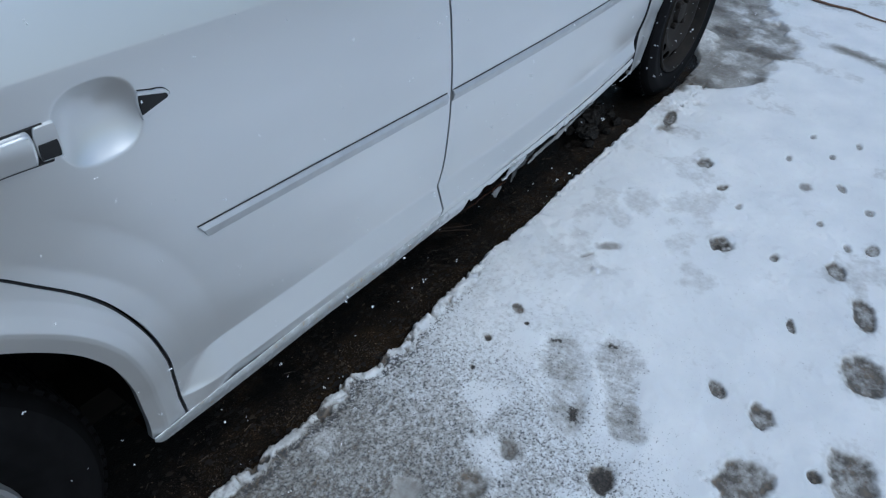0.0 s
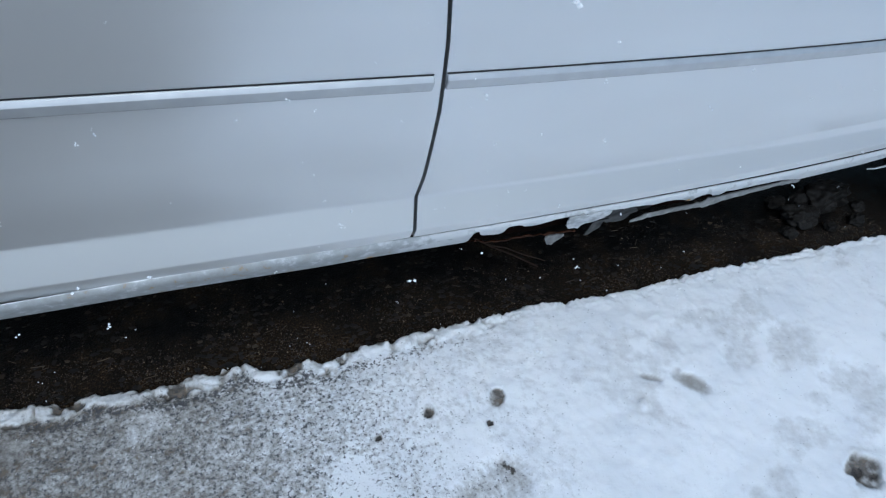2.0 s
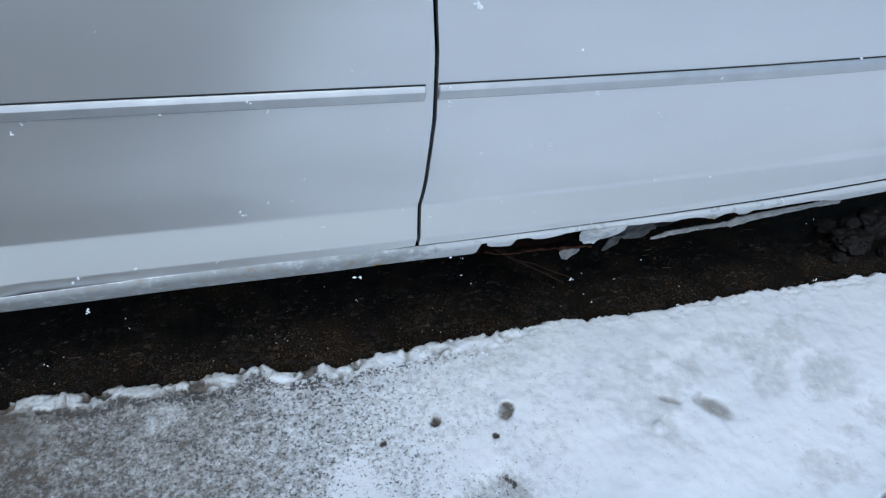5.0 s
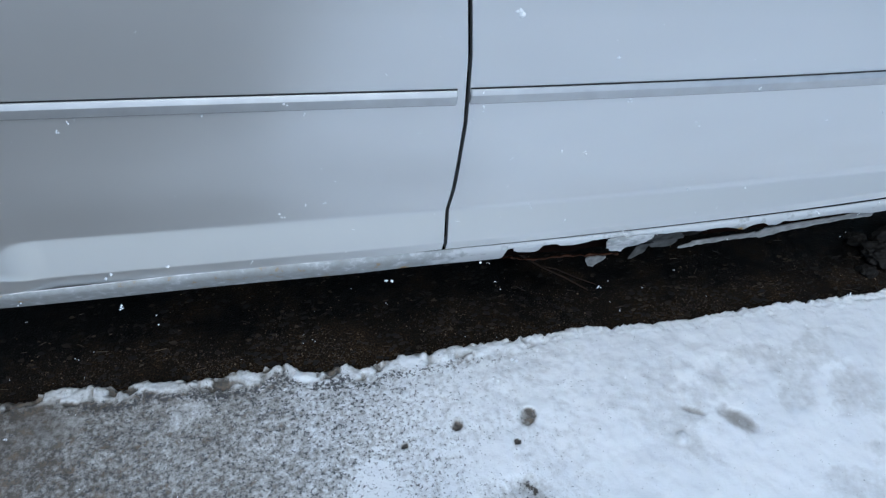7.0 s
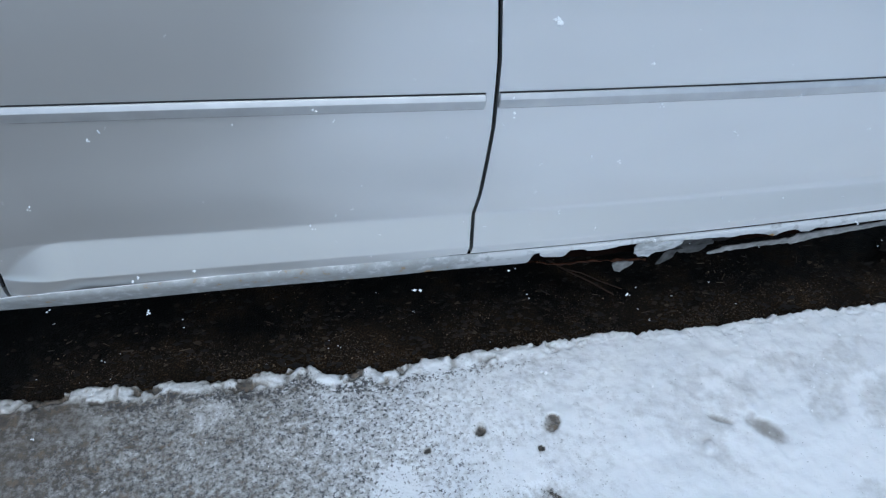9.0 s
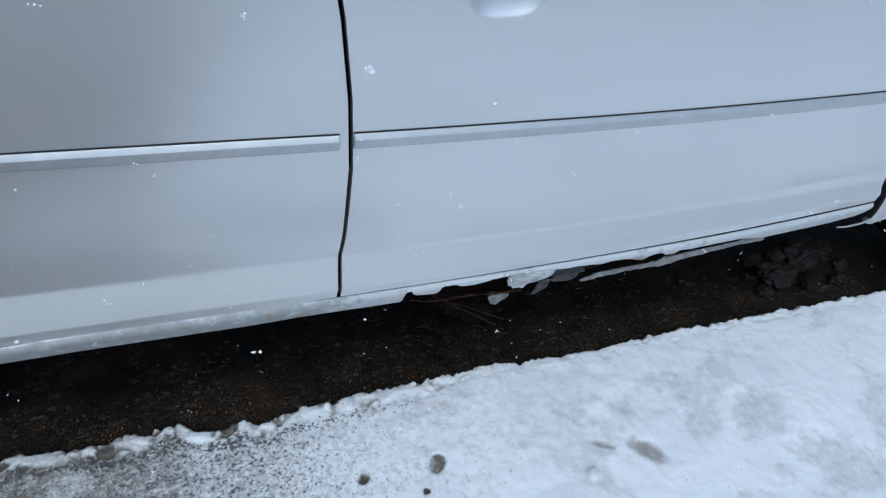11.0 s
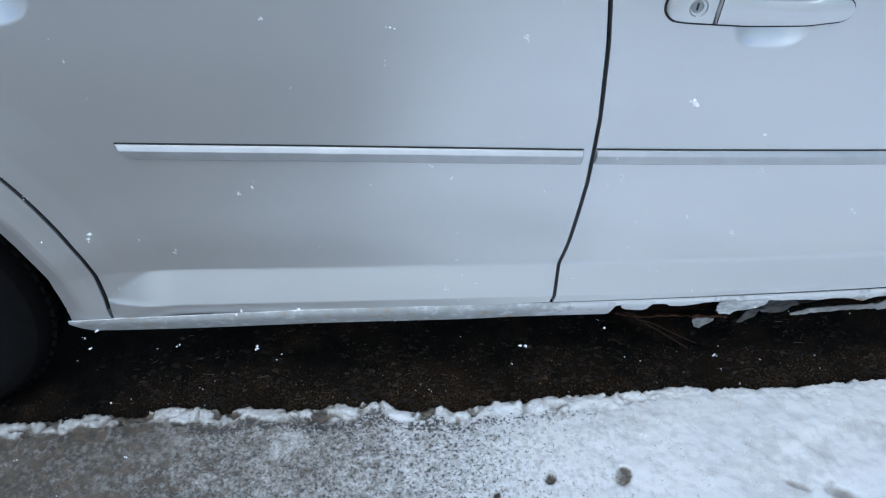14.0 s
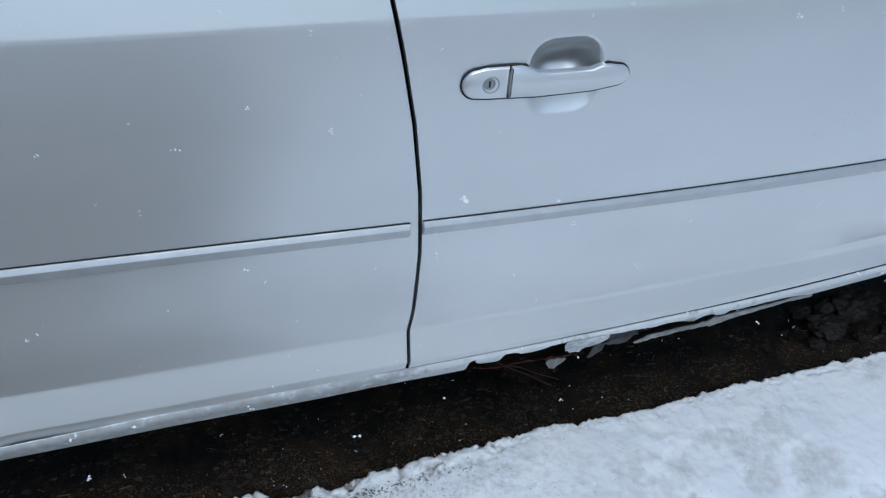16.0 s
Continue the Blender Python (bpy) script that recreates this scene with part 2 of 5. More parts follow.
BRANCH = grainy("reddish_bark", (0.09, 0.05, 0.035), (0.26, 0.16, 0.11), 60, (0.5, 0.8), relief=0.001)
GLASS = grainy("dark_window_glass", (0.01, 0.012, 0.013), (0.016, 0.018, 0.02), 3, (0.03, 0.06), relief=0.0001, strength=0.02)
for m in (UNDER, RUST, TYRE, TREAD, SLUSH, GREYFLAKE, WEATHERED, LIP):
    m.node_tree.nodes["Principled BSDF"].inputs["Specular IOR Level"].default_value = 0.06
CHROME = grainy("worn_lock_metal", (0.35, 0.36, 0.37), (0.6, 0.6, 0.6), 90, (0.25, 0.45), metal=1.0, relief=0.0004)


# ---- mesh helpers ----
def mesh_object(name, verts, faces, mat, parent=None, label="", smooth=True, angle=38):
    me = bpy.data.meshes.new(name)
    me.from_pydata([tuple(map(float, v)) for v in verts], [], faces)
    bm = bmesh.new()
    bm.from_mesh(me)
    bmesh.ops.recalc_face_normals(bm, faces=bm.faces)
    bm.to_mesh(me)
    bm.free()
    me.materials.append(mat)
    if smooth:
        me.shade_smooth()
        me.set_sharp_from_angle(angle=radians(angle))
    ob = new(name, me)
    if parent:
        ob.parent = parent
    if label:
        tagged(ob, label)
    return ob


def part(name, bm, mat, parent, label="", smooth=True, angle=38):
    me = bpy.data.meshes.new(name)
    bmesh.ops.recalc_face_normals(bm, faces=bm.faces)
    bm.to_mesh(me)
    bm.free()
    me.materials.append(mat)
    if smooth:
        me.shade_smooth()
        me.set_sharp_from_angle(angle=radians(angle))
    ob = new(name, me)
    if parent:
        ob.parent = parent
    if label:
        tagged(ob, label)
    return ob


def empty(name, parent=None):
    ob = new(name)
    ob.empty_display_size = 0.1
    if parent:
        ob.parent = parent
    return ob


def grid_faces(rows, cols, loop=False):
    """Quads of a grid of rows x cols vertices, row by row; loop closes the columns."""
    last = cols if loop else cols - 1
    return [(r * cols + c, r * cols + (c + 1) % cols, (r + 1) * cols + (c + 1) % cols, (r + 1) * cols + c) for r in range(rows - 1) for c in range(last)]


def fbm(x, y, scale, octaves=4, seed=0, gain=0.5):
    """Smooth value noise of about -1 to 1 on arrays of places."""
    total, amp, norm = np.zeros_like(x, dtype=float), 1.0, 0.0
    for o in range(octaves):
        gx, gy = x * scale + 17.3 * o + seed * 7.1, y * scale + 5.7 * o + seed * 3.3
        ix, iy = np.floor(gx).astype(np.int64), np.floor(gy).astype(np.int64)
        fx, fy = gx - ix, gy - iy
        fx, fy = fx * fx * (3 - 2 * fx), fy * fy * (3 - 2 * fy)

        def lattice(a, b):
            h = (a * 374761393 + b * 668265263 + (seed + o) * 974634777) & 0x7FFFFFFF
            h = ((h ^ (h >> 13)) * 1274126177) & 0x7FFFFFFF
            return ((h ^ (h >> 16)) & 0xFFFF) / 32767.5 - 1.0
        v = (lattice(ix, iy) * (1 - fx) + lattice(ix + 1, iy) * fx) * (1 - fy) + (lattice(ix, iy + 1) * (1 - fx) + lattice(ix + 1, iy + 1) * fx) * fy
        total, norm = total + amp * v, norm + amp
        amp, scale = amp * gain, scale * 2.03
    return total / norm


def smoothstep(a, b, v):
    t = np.clip((v - a) / (b - a), 0, 1)
    return t * t * (3 - 2 * t)


# ---- the car's outer skin: y for a place along the car (x) and a height (z); -y is outwards ----
def plan(x):
    return 0.040 * np.maximum(0, x) ** 2 + 0.012 * np.maximum(0, -0.5 - x) ** 2


SECTION_Z = (0.20, 0.300, 0.3300, 0.3885, 0.42, 0.45, 0.50, 0.60, 0.70, 0.80, 0.874, 0.8790, 0.8805, 0.95, 1.00)
SECTION_Y = (0.034, 0.0262, 0.0240, 0.0222, 0.0160, 0.0122, 0.0094, 0.0076, 0.0090, 0.0125, 0.0165, 0.0170, 0.0174, 0.0385, 0.056)
CREASE, SLOPE = 0.335, 0.44
FINE_Z = np.linspace(0.16, 1.04, 881)
FINE_Y = np.interp(FINE_Z, SECTION_Z, SECTION_Y)
ROUNDED = np.convolve(np.pad(FINE_Y, 24, mode="edge"), np.hanning(49) / np.hanning(49).sum(), mode="valid")
SOFT = np.interp(FINE_Z, (0.392, 0.425, 0.845, 0.870), (0, 1, 1, 0))
FINE_Y = FINE_Y * (1 - SOFT) + ROUNDED * SOFT
CUPS = ((0.187, 0.794, 0.049, 0.050, 0.0310, 0.36, 3.2, 0.010), (-0.667, 0.816, 0.053, 0.049, 0.021, 0.72, 2.6, 0.030))


LIP_ANGLE, LIP_RADIUS = (-1, 11, 22, 32, 40, 50, 90, 176), (0.344, 0.349, 0.360, 0.3710, 0.3740, 0.3735, 0.373, 0.36)


def rear_flare(x, z):
    """How far the rear wheel arch swells out: highest a hand's width from its lip, then turned in again towards the lip."""
    r = np.hypot(x + 1.065, z - 0.30) - np.interp(np.degrees(np.arctan2(z - 0.30, x + 1.065)), LIP_ANGLE, LIP_RADIUS)
    out = np.interp(r, (-0.02, 0.0, 0.020, 0.026, 0.045, 0.062, 0.10, 0.16), (0.013, 0.0170, 0.0212, 0.0210, 0.0150, 0.0108, 0.0045, 0.0))
    foot = 0.009 * smoothstep(0.345, 0.308, z) * smoothstep(-0.56, -0.66, x)
    return np.where(x < -0.3, out * smoothstep(0.80, 0.60, z) + foot * smoothstep(0.020, 0.070, r), 0.0)


def skin(x, z, wing=False):
    x, z = np.asarray(x, float), np.asarray(z, float)
    drop = 0.012 * smoothstep(-0.2, 0.9, x) - 0.010 * smoothstep(-0.2, -0.9, x)
    zz = z + np.where(z > 0.7, drop, 0.0)
    # the swelling along the foot of the doors: a sloping face from its crest down to a crease
    past = np.clip(-0.580 - x, 0, 0.11)
    crest = np.interp(x, (-0.5, 0.0, 0.6, 0.85, 1.1), (0.3875, 0.3835, 0.3765, 0.3690, 0.362)) - 8.6 * past ** 2
    u = crest - np.maximum(z, CREASE)
    swell = SLOPE * 0.5 * (u + np.sqrt(u * u + 0.000002)) * np.clip(1 - np.maximum(CREASE - z, 0) / 0.10, 0, 1)
    if wing:
        swell = swell * 0.12 * smoothstep(1.19, 1.07, x)
    y = np.interp(zz, FINE_Z, FINE_Y) - np.where(z < 0.42, swell, 0.0) + plan(x) - rear_flare(x, z)
    for cx, cz, rx, rz, depth, low, square, top in CUPS:
        r = (np.abs((x - cx) / rx) ** square + np.abs((z - cz) / rz) ** square) ** (1 / square)
        y = y + depth * (low + (1 - low) * smoothstep(cz - 0.032, cz + top, z)) * (1 - np.clip(r, 0, 1) ** square) ** 1.13
    return y


def flanged(rows, cols, xs, zs, ys, name, mat, parent, label="", depth=0.016, attr=None):
    """A panel from a grid of places, with its rim folded inwards."""
    verts = np.stack([xs.ravel(), ys.ravel(), zs.ravel()], 1)
    faces = grid_faces(rows, cols)
    ring = [c for c in range(cols)] + [r * cols + cols - 1 for r in range(1, rows)] + [(rows - 1) * cols + c for c in range(cols - 2, -1, -1)] + [r * cols for r in range(rows - 2, 0, -1)]
    n0, k = len(verts), len(ring)
    back = verts[ring] + np.array([0, depth, 0])
    verts = np.concatenate([verts, back])
    faces += [(ring[i], ring[(i + 1) % k], n0 + (i + 1) % k, n0 + i) for i in range(k)]
    return mesh_object(name, verts, faces, mat, parent, label)


def box(bm, x0, x1, y0, y1, z0, z1):
    vs = [bm.verts.new((x, y, z)) for x in (x0, x1) for y in (y0, y1) for z in (z0, z1)]
    for f in ((0, 1, 3, 2), (4, 6, 7, 5), (0, 4, 5, 1), (2, 3, 7, 6), (0, 2, 6, 4), (1, 5, 7, 3)):
        bm.faces.new([vs[i] for i in f])


def spread(lo, hi, step):
    return np.linspace(lo, hi, max(2, int(round((hi - lo) / step)) + 1))


# ---- the car ----
car = empty("car")
tagged(car, "silver hatchback with a rusted-through sill, parked beside wet snow", "car")

GAP_Z = (0.30, 0.33, 0.38, 0.43, 0.55, 0.65, 0.75, 0.83, 0.90, 1.0)
GAP_X = (-0.003, -0.0015, 0.0015, 0.0060, 0.0115, 0.0088, -0.0005, -0.013, -0.026, -0.05)
REAR_Z = np.linspace(0.29, 1.0, 72)
REAR_X = np.interp(REAR_Z, (0.29, 0.31, 0.33, 0.36, 0.39, 0.43, 0.46, 0.485, 0.52, 0.551, 0.573, 0.603, 0.635, 0.663, 0.691, 0.745, 0.80, 0.88, 1.0), (-0.656, -0.660, -0.6615, -0.6615, -0.6625, -0.6665, -0.674, -0.680, -0.6925, -0.7066, -0.718, -0.737, -0.7645, -0.796, -0.824, -0.895, -0.945, -0.955, -0.955))
REAR_X = np.convolve(np.pad(REAR_X, 2, mode="edge"), (0.1, 0.2, 0.4, 0.2, 0.1), mode="valid")
FRONT_Z = (0.30, 0.312, 0.35, 0.40, 0.44, 0.51, 0.60, 0.65, 0.80, 1.0)
FRONT_X = (1.015, 1.025, 1.036, 1.056, 1.070, 1.072, 1.058, 1.048, 1.02, 1.0)
DOOR_FRONT_X = (1.046, 1.047, 1.0425, 1.0590, 1.0710, 1.0730, 1.0590, 1.0490, 1.0210, 1.0010)
SILL_TOP = 0.310
JOINT_X = (-0.75, -0.70, -0.65, -0.55, -0.40, -0.20, 0.0, 0.25, 0.45, 0.70, 1.05)
JOINT_Z = (0.3015, 0.3030, 0.3052, 0.3065, 0.3075, 0.3095, 0.3112, 0.3130, 0.3130, 0.3120, 0.3110)
BELT = 0.985


def door(name, left, right, fine, label):
    top = empty(name, car)
    tagged(top, label)
    zs = np.concatenate([spread(SILL_TOP + 0.003, 0.3265, 0.0025), spread(0.329, 0.335, 0.003), np.array([0.3362, 0.337, 0.3378]), spread(0.340, 0.382, 0.003), spread(0.384, 0.390, 0.0012), spread(0.393, 0.42, 0.004), spread(0.426, 0.73, 0.008), spread(0.735, 0.858, 0.0024), spread(0.8595, 0.8755, 0.0012), spread(0.8765, 0.898, 0.0012), spread(0.902, BELT, 0.01)])
    u = np.unique(np.concatenate([np.linspace(0, 1, 130), np.linspace(*fine, 70)]))
    cols = len(u)
    xl, xr = np.interp(zs, *left), np.interp(zs, *right)
    xs = xl[:, None] + (xr - xl)[:, None] * u[None, :]
    zz = np.repeat(zs[:, None], cols, 1)
    # the lower edge follows the joint with the sill
    zz = zz + (np.interp(xs, JOINT_X, JOINT_Z) + np.interp(xs, (-0.60, -0.40, -0.15, -0.02), (-0.011, -0.006, -0.005, 0.0032)) - zs[0]) * np.clip((0.3265 - zz) / (0.3265 - zs[0]), 0, 1)
    flanged(len(zs), cols, xs, zz, skin(xs, zz), "skin", PAINT, top)
    return top


def moved(xs, d):
    return tuple(x + d for x in xs)


rear_door = door("rear_door", (REAR_Z, moved(REAR_X, 0.0031)), (GAP_Z, moved(GAP_X, -0.0028)), (0.22, 0.37), "silver rear door with snapped-off handle lever")
front_door = door("front_door", (GAP_Z, moved(GAP_X, 0.0028)), (FRONT_Z, DOOR_FRONT_X), (0.118, 0.255), "silver front door with a keyhole in its handle")


def ray_out(cx, cz, a, outline):
    """Distance from a centre along an angle to an outline of (x, z) corners."""
    dx, dz, best = math.cos(a), math.sin(a), 9.0
    for (x0, z0), (x1, z1) in zip(outline, outline[1:]):
        ex, ez = x1 - x0, z1 - z0
        det = dx * -ez + dz * ex
        if abs(det) < 1e-12:
            continue
        t = ((x0 - cx) * -ez + (z0 - cz) * ex) / det
        s = (dx * (z0 - cz) - dz * (x0 - cx)) / det
        if t > 0 and -1e-6 <= s <= 1 + 1e-6:
            best = min(best, t)
    return best


def arch_panel(name, cx, cz, lip, outline, a0, a1, label, flare):
    """A wing round a wheel: from the arch's lip out to its outline."""
    angles = np.linspace(radians(a0), radians(a1), 150)
    far = np.array([ray_out(cx, cz, a, outline) for a in angles])
    near = np.minimum(np.array([lip(math.degrees(a)) for a in angles]), far - 0.004)
    v = np.concatenate([[0, 0.015, 0.04], np.linspace(0.08, 1, 44)])
    rad = near[:, None] + (far - near)[:, None] * v[None, :]
    xs, zs = cx + rad * np.cos(angles)[:, None], cz + rad * np.sin(angles)[:, None]
    edge = np.exp(-((rad - near[:, None]) / 0.03) ** 2)
    ys = skin(xs, zs, cx > 0) - flare * edge
    if cx > 0:
        ys = ys - 0.0045 * smoothstep(1.17, 1.09, xs)
    return flanged(len(angles), len(v), xs, zs, ys, name, PAINT, car, label, depth=0.012)


REAR_WHEEL, FRONT_WHEEL = (-1.08, 0.297), (1.54, 0.305)
rear_outline = [(x - 0.0031, z) for x, z in zip(REAR_X, REAR_Z)] + [(-1.86, 1.0), (-1.90, 0.62), (-1.84, 0.27), (-1.3, 0.27)]
arch_panel("rear_wing", -1.065, 0.300, lambda d: float(np.interp(d, LIP_ANGLE, LIP_RADIUS)), rear_outline, -0.6, 176, "silver rear wing flared round the wheel arch", 0.0)
wing_edge = [(1.083, 0.2305), (1.092, 0.250), (1.095, 0.266), (1.088, 0.301), (1.079, 0.325), (1.073, 0.354), (1.0725, 0.38)] + [(x + 0.0110, z) for x, z in zip(FRONT_X, FRONT_Z)][4:]
front_outline = [(1.215, 0.232)] + wing_edge + [(2.20, 0.90), (2.32, 0.60), (2.25, 0.30), (1.75, 0.30)]
arch_panel("front_wing", *FRONT_WHEEL, lambda d: float(np.interp(d, (4, 130, 150, 164.6, 172, 180, 191.6), (0.336, 0.336, 0.322, 0.309, 0.309, 0.316, 0.339))), front_outline[::-1], 4, 192.2, "silver front wing behind the wheel", 0.0)



def door_seal():
    """Black rubber along the rear edge of the front wing, seen in the gap before the door."""
    zs = spread(0.25, 0.98, 0.006)
    edge = np.interp(zs, [z for x, z in wing_edge], [x for x, z in wing_edge])
    rows = []
    for x, z in zip(edge, zs):
        y = float(skin(x, z, True)) - 0.0043
        rows += [(x - 0.0050, y + 0.016, z), (x - 0.0040, y + 0.0012, z), (x - 0.0004, y + 0.0002, z), (x - 0.0002, y + 0.016, z)]
    mesh_object("door_seal", rows, grid_faces(len(zs), 4, True), RUBBER, car, "black rubber seal in the gap before the front door")


door_seal()


def rear_seal():
    """Black rubber lining the curved gap between rear door and wing."""
    rows = []
    for x, z in zip(REAR_X, REAR_Z):
        if 0.315 < z < 0.80:
            y = float(skin(x, z))
            rows += [(x - 0.0030, y + 0.0010, z), (x - 0.0008, y + 0.0022, z), (x - 0.0004, y + 0.014, z), (x - 0.0032, y + 0.014, z)]
    mesh_object("door_seal", rows, grid_faces(len(rows) // 4, 4, True), RUBBER, car, "black rubber seal in the gap behind the rear door")


rear_seal()

# ---- sill, rusted through below the front door ----
SILL_SECTION = np.array([(0.034, 0.296), (0.0175, 0.3075), (0.0110, 0.3085), (0.0082, 0.3050), (0.0080, 0.299), (0.0115, 0.290), (0.0180, 0.275), (0.0255, 0.262), (0.034, 0.252), (0.050, 0.244), (0.075, 0.240)])
TEAR_X = (-0.74, -0.70, -0.60, -0.50, -0.38, -0.28, -0.20, -0.12, -0.085, -0.05, 0.012, 0.031, 0.059, 0.069, 0.080, 0.095, 0.1005, 0.102, 0.1125, 0.114, 0.122, 0.141, 0.154, 0.159, 0.160, 0.164, 0.179, 0.187, 0.191, 0.210, 0.233, 0.247, 0.281, 0.322, 0.347, 0.379, 0.399, 0.421, 0.440, 0.450, 0.458, 0.486, 0.506, 0.520, 0.534, 0.538, 0.549, 0.560, 0.580, 0.598, 0.604, 0.628, 0.661, 0.683, 0.732, 0.760, 0.785, 0.80, 1.1)
TEAR_Z = (0.252, 0.248, 0.244, 0.240, 0.238, 0.246, 0.243, 0.240, 0.244, 0.245, 0.242, 0.240, 0.243, 0.245, 0.256, 0.254, 0.262, 0.301, 0.3035, 0.294, 0.287, 0.282, 0.280, 0.2855, 0.2990, 0.3020, 0.3025, 0.3010, 0.2975, 0.2925, 0.2980, 0.3020, 0.3020, 0.3010, 0.3010, 0.2985, 0.2990, 0.2970, 0.2915, 0.2930, 0.2970, 0.2960, 0.2890, 0.2800, 0.2760, 0.2850, 0.2915, 0.2950, 0.2800, 0.2750, 0.2890, 0.2860, 0.2880, 0.2890, 0.2870, 0.2800, 0.262, 0.242, 0.240)


def sill_y(x, z):
    """Outer face of the sill at a height."""
    return np.interp(-z, -SILL_SECTION[2:, 1], SILL_SECTION[2:, 0]) + plan(x) + 0.004 * smoothstep(0.6, 1.1, x)


def with_attr(ob, name, values):
    a = ob.data.attributes.new(name, "FLOAT", "POINT")
    a.data.foreach_set("value", np.asarray(values, np.float32))


def build_sill():
    xs = np.concatenate([spread(-0.722, 0.09, 0.006), spread(0.092, 0.80, 0.0022), spread(0.803, 1.048, 0.0035)])
    low = np.interp(xs, TEAR_X, TEAR_Z)
    torn = smoothstep(0.095, 0.105, xs) * smoothstep(0.80, 0.77, xs)
    ragged = fbm(xs, xs * 0 + 3.1, 120, 3, 5)
    low = low + torn * 0.0013 * ragged + (1 - torn) * 0.0042 * fbm(xs, xs * 0, 38, 5, 9, 0.65)
    low = np.maximum(low, np.interp(xs, (-0.722, -0.712, -0.70, -0.685, -0.66, 0.92, 0.95, 0.991, 1.021, 1.039, 1.048), (0.296, 0.279, 0.264, 0.252, 0.240, 0.24, 0.254, 0.267, 0.271, 0.281, 0.300)))
    steps = 16
    v = np.linspace(0, 1, steps)
    zt = np.interp(xs, JOINT_X, JOINT_Z) - 0.0014 + 0.0023 * smoothstep(-0.02, -0.16, xs)
    zs = zt[:, None] + (low - zt)[:, None] * v[None, :]
    xx = np.repeat(xs[:, None], steps, 1)
    ys = sill_y(xx, zs) - 0.0030 * smoothstep(-0.02, -0.16, xx) - 0.0045 * smoothstep(-0.30, -0.62, xx)
    ys = ys + torn[:, None] * 0.0006 * v[None, :] ** 2 * fbm(xx, zs, 60, 2, 3)
    verts = np.stack([xx.ravel(), ys.ravel(), zs.ravel()], 1)
    faces = grid_faces(len(xs), steps)
    n0 = len(verts)
    lower = [r * steps + steps - 1 for r in range(len(xs))]
    upper = [r * steps for r in range(len(xs))]
    # ahead the upper edge falls into the joint; behind it runs in as a narrow ledge to the door
    ledge = smoothstep(-0.02, -0.16, xs)[:, None]
    first = (1 - ledge) * np.array([[0, 0.002, -0.0008]]) + ledge * np.array([[0, 0.0016, 0.0010]])
    second = (1 - ledge) * np.array([[0, 0.0035, -0.016]]) + ledge * np.array([[0, 0.0050, -0.0030]])
    verts = np.concatenate([verts, verts[lower] + np.array([0, 0.0022, 0.0012]), verts[upper] + first, verts[upper] + second])
    k = len(lower)
    for i in range(k - 1):
        faces.append((lower[i], lower[i + 1], n0 + i + 1, n0 + i))
        faces.append((upper[i], upper[i + 1], n0 + k + i + 1, n0 + k + i))
        faces.append((n0 + k + i, n0 + k + i + 1, n0 + 2 * k + i + 1, n0 + 2 * k + i))
    ob = mesh_object("sill", verts, faces, SILL, car, "dented silver sill with a long rust hole and peeling paint")
    edge = np.maximum(0, 1 - (zs - low[:, None]) / 0.008)
    patch = 1.15 * np.exp(-((xs - 0.525) / 0.011) ** 2) + 0.6 * np.exp(-((xs + 0.02) / 0.01) ** 2) + 0.4 * np.exp(-((xs - 0.06) / 0.008) ** 2)
    dirty = smoothstep(-0.5, -0.15, xs) * smoothstep(0.10, 0.08, xs)
    foot = np.clip(1 - (zs - low[:, None]) / 0.05, 0, 1)
    rust = 0.205 * smoothstep(0.10, -0.10, xs)[:, None] + 0.06 * torn[:, None] * edge + 0.34 * patch[:, None] * np.clip(1.25 - (zs - low[:, None]) / 0.016, 0, 1) + dirty[:, None] * foot * (0.04 + 0.42 * fbm(xx, zs, 42, 3, 14))
    with_attr(ob, "rust", np.concatenate([rust.ravel(), rust[:, -1] + 0.3, 0 * xs, 0 * xs]))
    return ob


sill = build_sill()


